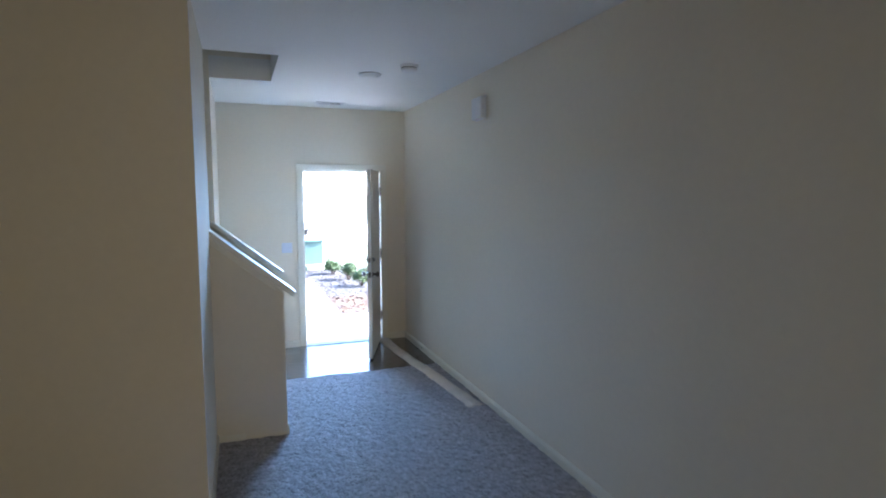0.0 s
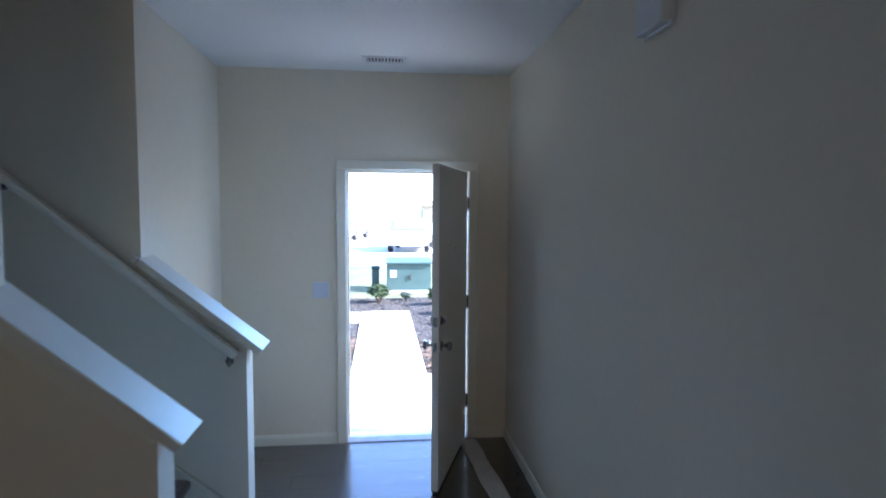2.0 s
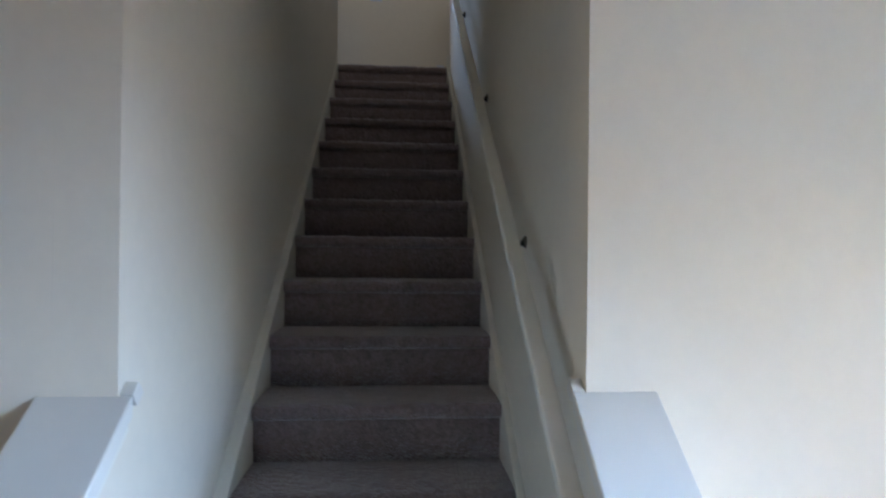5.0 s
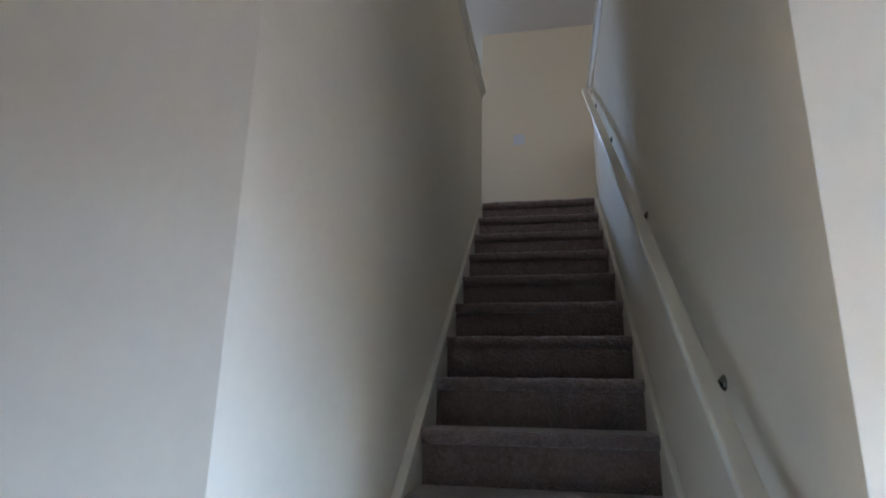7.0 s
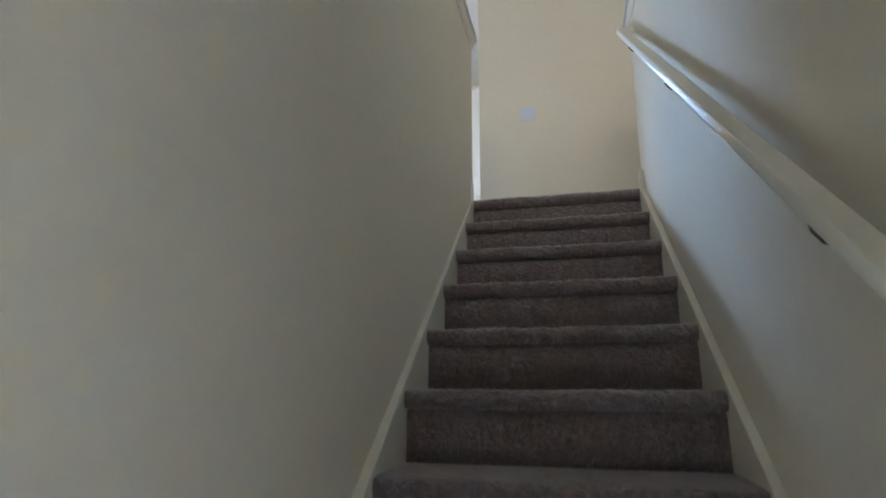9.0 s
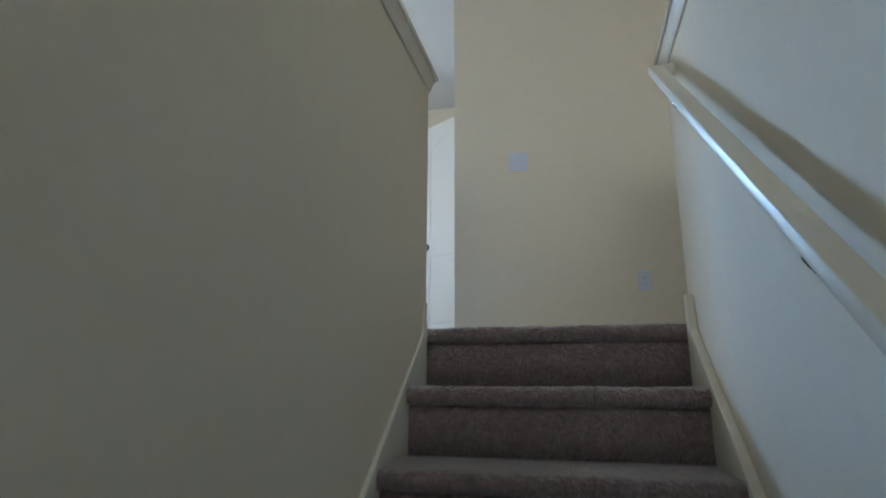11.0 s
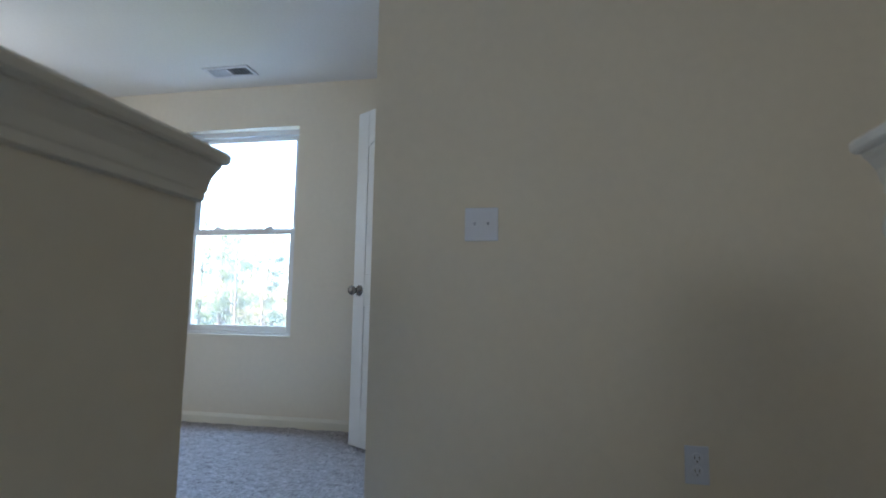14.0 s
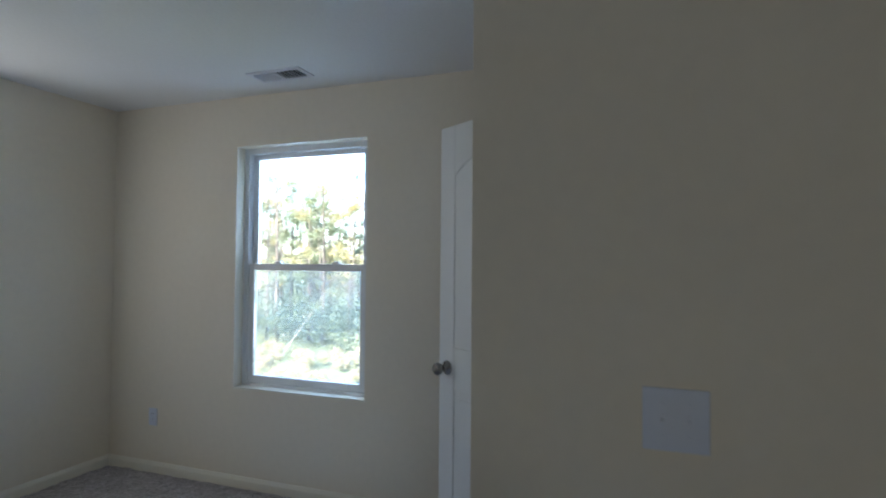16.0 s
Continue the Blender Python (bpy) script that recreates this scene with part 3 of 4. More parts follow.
part("head_jamb", boxes(((DX0 - J, -0.001, DZ), (DX1 + J, 0.152, DZ + J - 0.001))), TRIM, frame_1)
part("door_stop", boxes(((DX0 + 0.0005, 0.048, 0.03), (DX0 + 0.012, 0.10, DZ - 0.001))), TRIM, frame_1)
part("door_stop", boxes(((DX1 - 0.012, 0.048, 0.03), (DX1 - 0.0005, 0.10, DZ - 0.001))), TRIM, frame_1)
part("door_stop", boxes(((DX0 + 0.012, 0.048, DZ - 0.012), (DX1 - 0.012, 0.10, DZ - 0.0005))), TRIM, frame_1)


def casing(x0, x1, z0, z1, y, d=0.016):
    bm = bmesh.new()
    bm_box(bm, (x0, y - d, z0), (x1, y, z1), 0.004)
    return bm


part("casing", casing(DX0 - 0.075, DX0 - 0.008, 0.0, DZ + 0.008, -0.001), TRIM, frame_1)
part("casing", casing(DX1 + 0.008, DX1 + 0.075, 0.0, DZ + 0.008, -0.001), TRIM, frame_1)
part("casing", casing(DX0 - 0.075, DX1 + 0.075, DZ + 0.009, DZ + 0.076, -0.001), TRIM, frame_1)
part("threshold", poly([(-0.012, 0.0), (0.16, 0.0), (0.16, 0.012), (0.06, 0.028), (0.03, 0.028), (-0.012, 0.006)], "x", DX0, DX1), ALU, frame_1, "aluminium threshold strip")

door = thing("front_door", (DX1, 0, 0.012), "greige painted entry door standing open on three hinges", "door")
DOORTURN = Matrix.Translation((DX1 - 0.004, -0.004, 0)) @ Matrix.Rotation(radians(250.3 - 180), 4, "Z")
DW, DT = 0.888, 0.044


def door_part(name, bm, mat, parent=None, label=""):
    """Drawn with the hinge edge at x 0, the free edge at x -DW, the room face at y 0 and the outer face at y DT."""
    bmesh.ops.transform(bm, matrix=DOORTURN, verts=bm.verts)
    return part(name, bm, mat, parent or door, label)


soft_edges(door_part("leaf", boxes(((-DW, 0, 0.018), (-0.004, DT, 2.026))), DOORPAINT), 0.002)
for z in (0.30, 1.06, 1.80):
    bm = bmesh.new()
    bm_tube(bm, [(0.004, -0.006, z - 0.05), (0.004, -0.006, z + 0.05)], 0.009, 10)
    bm_box(bm, (-0.0045, 0.0, z - 0.05), (-0.002, 0.038, z + 0.05))
    h = door_part("hinge", bm, DARKSTEEL, None, "dark metal butt hinge")
    for k in range(3):
        bm = bmesh.new()
        bm_tube(bm, [(0.004, -0.006, z - 0.03 + 0.03 * k), (0.004, -0.006, z - 0.012 + 0.03 * k)], 0.0108, 10)
        door_part("knuckle", bm, DARKSTEEL, h)


def turned(profile, at, flip, sides=20):
    bm = bmesh.new()
    bm_lathe(bm, profile, Matrix.Translation(at) @ Matrix.Rotation(radians(90 if flip else -90), 4, "X"), sides)
    return bm


KNOB = [(0.033, 0), (0.033, 0.004), (0.028, 0.009), (0.013, 0.012), (0.011, 0.030), (0.016, 0.036), (0.025, 0.043), (0.0285, 0.053), (0.0275, 0.062), (0.021, 0.069), (0.010, 0.072)]
for flip, y in ((True, -0.0005), (False, DT + 0.0005)):
    door_part("door_knob", turned(KNOB, (-DW + 0.062, y, 0.92), flip), STEEL, None, "brushed nickel round knob")
bolt = door_part("deadbolt", turned([(0.030, 0), (0.030, 0.005), (0.024, 0.010), (0.006, 0.011)], (-DW + 0.062, -0.0005, 1.075), True), STEEL, None, "brushed nickel deadbolt")
door_part("thumb_turn", boxes(((-DW + 0.058, -0.030, 1.06), (-DW + 0.066, -0.010, 1.09)), bevel=0.002), STEEL, bolt)
door_part("deadbolt_cylinder", turned([(0.030, 0), (0.028, 0.012), (0.022, 0.018), (0.008, 0.018)], (-DW + 0.062, DT + 0.0005, 1.075), False), STEEL, None, "brushed nickel deadbolt cylinder")
for z in (0.92, 1.075):
    door_part("latch_plate", boxes(((-DW - 0.0015, 0.010, z - 0.029), (-DW, 0.036, z + 0.029))), STEEL)
door_part("latch_bolt", boxes(((-DW - 0.012, 0.017, 0.911), (-DW - 0.0016, 0.029, 0.929)), bevel=0.002), STEEL)
door_part("peephole", turned([(0.0085, 0), (0.0085, 0.003), (0.005, 0.004)], (-DW / 2, -0.0005, 1.50), True, 14), DARKSTEEL)
door_part("sweep", boxes(((-DW + 0.004, 0.006, 0.004), (-0.008, 0.038, 0.0175))), RUBBER)

# ---- entry things ----
stop = thing("spring_door_stop", (-0.014, -0.72, 0.05), "small metal spring door stop fixed to the baseboard", "door stop")
bm = bmesh.new()
bm_tube(bm, [(-0.0145 - 0.0028 * k, -0.72 + 0.006 * math.cos(k * 1.3), 0.052 + 0.006 * math.sin(k * 1.3)) for k in range(22)], 0.0016, 6)
part("spring", bm, DARKSTEEL, stop)
bm = bmesh.new()
bm_tube(bm, [(-0.073, -0.72, 0.052), (-0.086, -0.72, 0.052)], 0.008, 10)
part("rubber_tip", bm, RUBBER, stop)


def felt_strip():
    bm = bmesh.new()
    a, b = Vector((-0.30, -0.10, 0)), Vector((-0.105, -2.45, 0))
    side = Vector((b.y - a.y, a.x - b.x, 0)).normalized()
    n, w = 60, 8
    grid = []
    for i in range(n + 1):
        u = i / n
        c = a.lerp(b, u) + side * 0.003 * math.sin(u * 7)
        floor = 0.008 if c.y < -1.2 else -0.001
        row = []
        for k in range(w + 1):
            v = k / w - 0.5
            half = 0.066 + 0.004 * math.sin(u * 31) + (0.012 if i > n - 3 else 0)
            lump = 0.007 + 0.006 * max(0, math.sin(u * 23 + 1)) + 0.02 * math.exp(-((u - 0.02) / 0.05) ** 2) + 0.006 * math.cos(v * math.pi) + (0.006 * math.sin(v * 14) if i > n - 4 else 0)
            row.append(bm.verts.new(c + side * v * 2 * half + Vector((0, 0, floor + lump + 0.003 * noise.noise(Vector((u * 20, v * 5, 0)))))) if 0 < k < w else bm.verts.new(c + side * v * 2 * half + Vector((0, 0, floor + 0.004))))
        grid.append(row)
    for p, q in zip(grid, grid[1:]):
        for k in range(w):
            bm.faces.new((p[k], p[k + 1], q[k + 1], q[k])).smooth = True
    bmesh.ops.recalc_face_normals(bm, faces=bm.faces)
    bmesh.ops.solidify(bm, geom=bm.faces[:], thickness=0.003)
    return bm


ob = new("floor_strip", mesh_of(felt_strip(), "floor_strip", STRIP))
tagged(ob, "long crumpled beige felt strip lying on the floor", "strip")


def plate(name, at, n, w, h, label, kinds):
    """A wall plate: n is '-y', '+x' or '-x'; kinds lists the devices across its width."""
    turn = {"-y": 0, "+x": 90, "-x": -90}[n]
    m = Matrix.Translation(at) @ Matrix.Rotation(radians(turn), 4, "Z")
    t = thing(name, at, label, name.replace("_", " "))
    bm = bmesh.new()
    bm_box(bm, (-w / 2, -0.006, -h / 2), (w / 2, -0.0005, h / 2), 0.0022)
    bmesh.ops.transform(bm, matrix=m, verts=bm.verts)
    part("cover_plate", bm, PLATE, t)
    step = 0.046
    for i, kind in enumerate(kinds):
        cx = (i - (len(kinds) - 1) / 2) * step
        if kind == "toggle":
            bm = boxes(((cx - 0.005, -0.0068, -0.012), (cx + 0.005, -0.0061, 0.012)))
            bmesh.ops.transform(bm, matrix=m, verts=bm.verts)
            slot = part("toggle_slot", bm, PLATE, t)
            bm = bmesh.new()
            bm_poly(bm, [(-0.0069, -0.004), (-0.0069, 0.006), (-0.016, 0.012), (-0.017, 0.006)], "x", cx - 0.0035, cx + 0.0035)
            bmesh.ops.transform(bm, matrix=m, verts=bm.verts)
            part("toggle", bm, PLATE, slot)
            screws = (-0.030, 0.030)
        else:
            for s in (-0.0195, 0.0195):
                bm = bmesh.new()
                bm_lathe(bm, [(0.0172, 0), (0.0168, 0.0012), (0.0160, 0.0016)], Matrix.Translation((cx, -0.0061, s)) @ Matrix.Rotation(radians(90), 4, "X"), 20)
                bmesh.ops.transform(bm, matrix=m, verts=bm.verts)
                sock = part("socket", bm, PLATE, t)
                bm = boxes(((cx - 0.0075, -0.0084, s - 0.001), (cx - 0.0055, -0.0079, s + 0.008)), ((cx + 0.0055, -0.0084, s - 0.001), (cx + 0.0075, -0.0079, s + 0.007)), ((cx - 0.002, -0.0084, s - 0.010), (cx + 0.002, -0.0079, s - 0.006)))
                bmesh.ops.transform(bm, matrix=m, verts=bm.verts)
                part("slots", bm, DARK, sock)
            screws = (0.0,)
        for s in screws:
            bm = bmesh.new()
            bm_lathe(bm, [(0.003, 0), (0.003, 0.0008), (0.002, 0.0012)], Matrix.Translation((cx, -0.0061, s)) @ Matrix.Rotation(radians(90), 4, "X"), 10)
            bmesh.ops.transform(bm, matrix=m, verts=bm.verts)
            part("screw", bm, PLATE, t)
    return t


plate("light_switch", (-1.397, 0, 1.158), "-y", 0.116, 0.116, "white two-gang switch plate beside the front door", ["toggle", "toggle"])
plate("light_switch", (XL, -2.003, 4.471), "+x", 0.116, 0.116, "white two-gang switch plate on the landing wall", ["toggle", "toggle"])
plate("power_outlet", (XL, -1.331, 3.714), "+x", 0.070, 0.114, "white duplex outlet low on the landing wall", ["duplex"])
plate("power_outlet", (XV, -5.13, 3.73), "+x", 0.070, 0.114, "white duplex outlet under the loft window", ["duplex"])

chime = thing("door_chime", (0, -2.26, 2.46), "white plastic doorbell chime box high on the wall", "door chime")
soft_edges(part("housing", boxes(((-0.048, -2.36, 2.375), (-0.001, -2.17, 2.55))), PLASTIC, chime), 0.006)
part("base", boxes(((-0.012, -2.366, 2.369), (-0.0012, -2.164, 2.556))), PLASTIC, chime)

lamp = thing("ceiling_light", (-0.85, -1.915, HC), "round white flush ceiling light, switched off", "ceiling light")
bm = bmesh.new()
bm_lathe(bm, [(0.092, -0.001), (0.092, -0.008), (0.086, -0.016), (0.072, -0.021)], Matrix.Translation((-0.85, -1.915, HC)), 32)
part("rim", bm, PLASTIC, lamp)
bm = bmesh.new()
bm_lathe(bm, [(0.071, -0.0215), (0.064, -0.027), (0.040, -0.031), (0.012, -0.032)], Matrix.Translation((-0.85, -1.915, HC)), 32)
part("diffuser", bm, CEILING, lamp)
smoke = thing("smoke_detector", (-0.635, -2.32, HC), "round white smoke detector on the hall ceiling", "smoke detector")
bm = bmesh.new()
bm_lathe(bm, [(0.074, -0.001), (0.074, -0.014), (0.070, -0.018)], Matrix.Translation((-0.635, -2.32, HC)), 28)
part("base", bm, PLASTIC, smoke)
bm = bmesh.new()
bm_lathe(bm, [(0.058, -0.0185), (0.058, -0.024)], Matrix.Translation((-0.635, -2.32, HC)), 28)
part("sensor_gap", bm, DARK, smoke)
bm = bmesh.new()
bm_lathe(bm, [(0.064, -0.0245), (0.062, -0.040), (0.052, -0.048), (0.020, -0.050)], Matrix.Translation((-0.635, -2.32, HC)), 28)
part("cover", bm, PLASTIC, smoke)


def ceiling_vent(cx, cy, z, lx, ly, halves, label):
    """A register whose long side runs along x (lx > ly) or y."""
    t = thing("ceiling_vent", (cx, cy, z), label, "ceiling vent")
    fx, fy = lx / 2 + 0.026, ly / 2 + 0.026
    part("frame", boxes(((cx - fx, cy - fy, z - 0.008), (cx + fx, cy - ly / 2, z - 0.0005)), ((cx - fx, cy + ly / 2, z - 0.008), (cx + fx, cy + fy, z - 0.0005)), ((cx - fx, cy - ly / 2, z - 0.008), (cx - lx / 2, cy + ly / 2, z - 0.0005)), ((cx + lx / 2, cy - ly / 2, z - 0.008), (cx + fx, cy + ly / 2, z - 0.0005))), PLASTIC, t)
    part("backing", boxes(((cx - lx / 2, cy - ly / 2, z - 0.0012), (cx + lx / 2, cy + ly / 2, z - 0.0004))), DARK, t)
    long_x = lx > ly
    n = 11
    span = lx if long_x else ly
    for i in range(n):
        if i == n // 2:
            lean = 0.0
        else:
            lean = 38 if (i > n // 2) == halves else -38
        s = (i + 0.5) / n * span - span / 2
        bm = boxes(((-0.0012, -(ly if long_x else lx) / 2, -0.009), (0.0012, (ly if long_x else lx) / 2, 0.009))) if lean else boxes(((-0.006, -(ly if long_x else lx) / 2, -0.004), (0.006, (ly if long_x else lx) / 2, 0.004)))
        m = Matrix.Translation((cx + s, cy, z - 0.0085) if long_x else (cx, cy + s, z - 0.0085)) @ Matrix.Rotation(0 if long_x else radians(90), 4, "Z") @ Matrix.Rotation(radians(lean), 4, "Y")
        bmesh.ops.transform(bm, matrix=m, verts=bm.verts)
        part("slat", bm, PLASTIC, t)
    return t


ceiling_vent(-0.932, -0.335, HC, 0.24, 0.105, True, "white slatted ceiling register near the front door")
ceiling_vent(-8.16, -3.96, HC2, 0.105, 0.29, False, "white slatted ceiling register in front of the loft window")

# ---- loft door ----
door2 = thing("loft_door", (D2X1, YE, HU), "white two-panel arched interior door standing half open", "door")
D2 = Matrix.Translation((D2X1, YE - 0.003, HU)) @ Matrix.Rotation(radians(57), 4, "Z")
W2, T2 = 0.665, 0.035


def arch(x0, x1, z0, z1, rise, n=10):
    pts = [(x0, z0), (x1, z0)]
    for i in range(n + 1):
        u = i / n
        pts.append((x1 + (x0 - x1) * u, z1 + rise * math.sin(math.pi * u)))
    return pts


def door2_part(name, bm, mat, parent=None, label=""):
    bmesh.ops.transform(bm, matrix=D2, verts=bm.verts)
    return part(name, bm, mat, parent or door2, label)


leaf = door2_part("leaf", boxes(((-W2, 0.006, 0.022), (0, T2 - 0.006, 2.03))), WHITEDOOR)
SX, PZ0, PZ1, PZ2, PZ3 = 0.105, 0.24, 0.83, 1.02, 1.80
for y0, y1 in ((0.0, 0.0059), (T2 - 0.0059, T2)):
    for nm, bm in (("stile", boxes(((-W2, y0, 0.022), (-W2 + SX, y1, 2.03)))), ("stile", boxes(((-SX, y0, 0.022), (0, y1, 2.03)))), ("rail", boxes(((-W2 + SX, y0, 0.022), (-SX, y1, PZ0)))), ("rail", boxes(((-W2 + SX, y0, PZ1), (-SX, y1, PZ2))))):
        soft_edges(door2_part(nm, bm, WHITEDOOR), 0.003)
    top = [(-W2 + SX, 2.03), (-W2 + SX, PZ3)] + [(-W2 + SX + (W2 - 2 * SX) * i / 12, PZ3 + 0.09 * math.sin(math.pi * i / 12)) for i in range(1, 12)] + [(-SX, PZ3), (-SX, 2.03)]
    soft_edges(door2_part("top_rail", poly(top, "y", y0, y1), WHITEDOOR), 0.003)
    a = y0 + 0.002 if y0 == 0 else y0
    b = y1 if y0 == 0 else y1 - 0.002
    soft_edges(door2_part("panel", poly([(-W2 + SX + 0.035, PZ0 + 0.035), (-SX - 0.035, PZ0 + 0.035), (-SX - 0.035, PZ1 - 0.035), (-W2 + SX + 0.035, PZ1 - 0.035)], "y", a, b), WHITEDOOR), 0.003)
    soft_edges(door2_part("panel", poly(arch(-W2 + SX + 0.035, -SX - 0.035, PZ2 + 0.035, PZ3 - 0.03, 0.085), "y", a, b), WHITEDOOR), 0.003)
for flip, y in ((True, -0.0005), (False, T2 + 0.0005)):
    bm = bmesh.new()
    bm_lathe(bm, KNOB, Matrix.Translation((-W2 + 0.062, y, 0.925)) @ Matrix.Rotation(radians(90 if flip else -90), 4, "X"), 20)
    door2_part("door_knob", bm, STEEL, None, "brushed nickel round knob")
for z in (0.28, 1.03, 1.78):
    bm = bmesh.new()
    bm_tube(bm, [(0.003, -0.005, z - 0.045), (0.003, -0.005, z + 0.045)], 0.006, 10)
    door2_part("hinge", bm, DARKSTEEL)
frame_2 = thing("door_frame", (D2X1 - 0.34, YE, HU), "white painted casing of the narrow loft door", "door frame", "", "structure")
part("casing", boxes(((D2X1 + 0.025, YE - 0.016, HU), (D2X1 + 0.09, YE - 0.001, HU + 2.06))), TRIM, frame_2)
part("casing", boxes(((D2X1 - 0.755, YE - 0.016, HU), (D2X1 - 0.69, YE - 0.001, HU + 2.06))), TRIM, frame_2)
part("casing", boxes(((D2X1 - 0.755, YE - 0.016, HU + 2.061), (D2X1 + 0.09, YE - 0.001, HU + 2.125))), TRIM, frame_2)
structure("wall_closet_back", boxes(((XV, -1.7, HU), (XL - 0.12, -1.6, HC2))), PAINT, "off-white wall at the back of the closet", "wall")

# ---- loft window ----
win = thing("window_1", (XV - 0.09, (WY0 + WY1) / 2, WZ0), "white vinyl single-hung window with two clear sashes", "window", "", "structure")
FX = XV - 0.15
part("window_frame", boxes(((FX, WY0, WZ0), (XV - 0.075, WY0 + 0.035, WZ1)), ((FX, WY1 - 0.035, WZ0), (XV - 0.075, WY1, WZ1)), ((FX, WY0 + 0.035, WZ1 - 0.035), (XV - 0.075, WY1 - 0.035, WZ1)), ((FX, WY0 + 0.035, WZ0), (XV - 0.075, WY1 - 0.035, WZ0 + 0.03))), VINYL, win)
MID = 4.727


def sash(z0, z1, x0, x1, bottom, top):
    a, b = WY0 + 0.037, WY1 - 0.037
    s = part("sash", boxes(((x0, a, z0), (x1, a + 0.042, z1)), ((x0, b - 0.042, z0), (x1, b, z1)), ((x0, a + 0.042, z0), (x1, b - 0.042, z0 + bottom)), ((x0, a + 0.042, z1 - top), (x1, b - 0.042, z1))), VINYL, win)
    soft_edges(s, 0.003)
    p = part("pane", boxes((((x0 + x1) / 2 - 0.003, a + 0.0422, z0 + bottom + 0.0002), ((x0 + x1) / 2 + 0.003, b - 0.0422, z1 - top - 0.0002))), GLASS, s)
    p.visible_shadow = False
    return s


sash(MID - 0.012, WZ1 - 0.036, XV - 0.145, XV - 0.115, 0.032, 0.030)
low = sash(WZ0 + 0.031, MID + 0.022, XV - 0.112, XV - 0.082, 0.045, 0.040)
for y in (WY0 + 0.25, WY1 - 0.25):
    bm = boxes(((XV - 0.108, y - 0.03, MID + 0.0222), (XV - 0.088, y + 0.03, MID + 0.034)), bevel=0.003)
    bm_box(bm, (XV - 0.100, y - 0.006, MID + 0.030), (XV - 0.076, y + 0.03, MID + 0.040), 0.003)
    part("sash_lock", bm, VINYL, win)
screen = part("insect_screen", boxes(((FX - 0.012, WY0 + 0.03, WZ0 + 0.02), (FX - 0.011, WY1 - 0.03, MID + 0.01))), MESH, win, "fine grey insect screen")
screen.visible_shadow = False
part("window_sill", boxes(((XV - 0.0745, WY0 + 0.001, WZ0 + 0.0005), (XV + 0.002, WY1 - 0.001, WZ0 + 0.012))), TRIM, win)


def fill_window(name, lo, hi, label):
    """An added, unseen framed opening, closed by a pale blind, in the plane across its thin axis."""
    (x0, y0, z0), (x1, y1, z1) = lo, hi
    t = thing(name, ((x0 + x1) / 2, (y0 + y1) / 2, z0), label, "window", "", "structure")
    along_x = x1 - x0 > y1 - y0
    f = 0.05
    if along_x:
        a, b = y0 + 0.03, y1 - 0.04
        part("window_frame", boxes(((x0, a, z0), (x0 + f, b, z1)), ((x1 - f, a, z0), (x1, b, z1)), ((x0 + f, a, z0), (x1 - f, b, z0 + f)), ((x0 + f, a, z1 - f), (x1 - f, b, z1))), VINYL, t)
        part("blind", boxes(((x0, y0 + 0.005, z0), (x1, y0 + 0.02, z1))), PLASTIC, t, "closed white roller blind of an added, unseen window")
    else:
        a, b = x0 + 0.03, x1 - 0.04
        part("window_frame", boxes(((a, y0, z0), (b, y0 + f, z1)), ((a, y1 - f, z0), (b, y1, z1)), ((a, y0 + f, z0), (b, y1 - f, z0 + f)), ((a, y0 + f, z1 - f), (b, y1 - f, z1))), VINYL, t)
        part("blind", boxes(((x1 - 0.02, y0, z0), (x1 - 0.005, y1, z1))), PLASTIC, t, "closed white roller blind of an added, unseen window")
    return t


fill_window("fill_window_2", (WEST - 0.12, -7.6, 0.85), (WEST, -5.8, 2.15), "added unseen living room window with a pale closed blind behind a fill lamp")
fill_window("fill_window_5", (-2.0, BACK - 0.15, 0.85), (-0.2, BACK, 2.15), "added unseen back window with a pale closed blind behind a fill lamp")
fill_window("fill_window_3", (-7.65, YS - 0.12, 4.2), (-6.75, YS, 5.6), "added unseen loft side window with a pale closed blind behind a fill lamp")
fill_window("fill_window_4", (0, -2.7, 4.25), (0.15, -0.7, 5.65), "added unseen loft end window with a pale closed blind behind a fill lamp")

# ---- front yard ----
structure("ground", boxes(((-900, -900, GROUND - 0.3), (900, 900, GROUND))), GRASS, "uneven green and straw-coloured lawn reaching the horizon", "ground")
path = thing("front_walk", (-0.9, 1.1, GROUND), "pale concrete stoop and walk leading from the door", "path", "", "structure")
for x0, x1, y0, y1, z in ((-2.3, 0.1, 0.155, 1.95, -0.07), (-1.30, -0.44, 2.01, 5.92, -0.085), (-8.0, -1.315, 4.98, 5.92, -0.098)):
    soft_edges(part("slab", boxes(((x0, y0, GROUND - 0.05), (x1, y1, z))), CONCRETE, path), 0.012)
# Dark strip filling the slab gap, in place of the shade inside it.
part("joint", boxes(((-1.30, 1.952, GROUND - 0.05), (-0.44, 2.008, -0.076))), SUBFLOOR, path, "dark filler strip standing in for the shaded gap between slabs")
BEDS = ((-8.0, -1.318, 0.3, 5.005), (-0.425, 3.2, 0.3, 7.6), (-8.0, -0.43, 5.995, 7.5))
structure("mulch_bed", boxes(*[((a, c, GROUND - 0.05), (b, d, GROUND + 0.03)) for a, b, c, d in BEDS]), MULCH, "dark bark mulch beds beside the walk", "mulch")


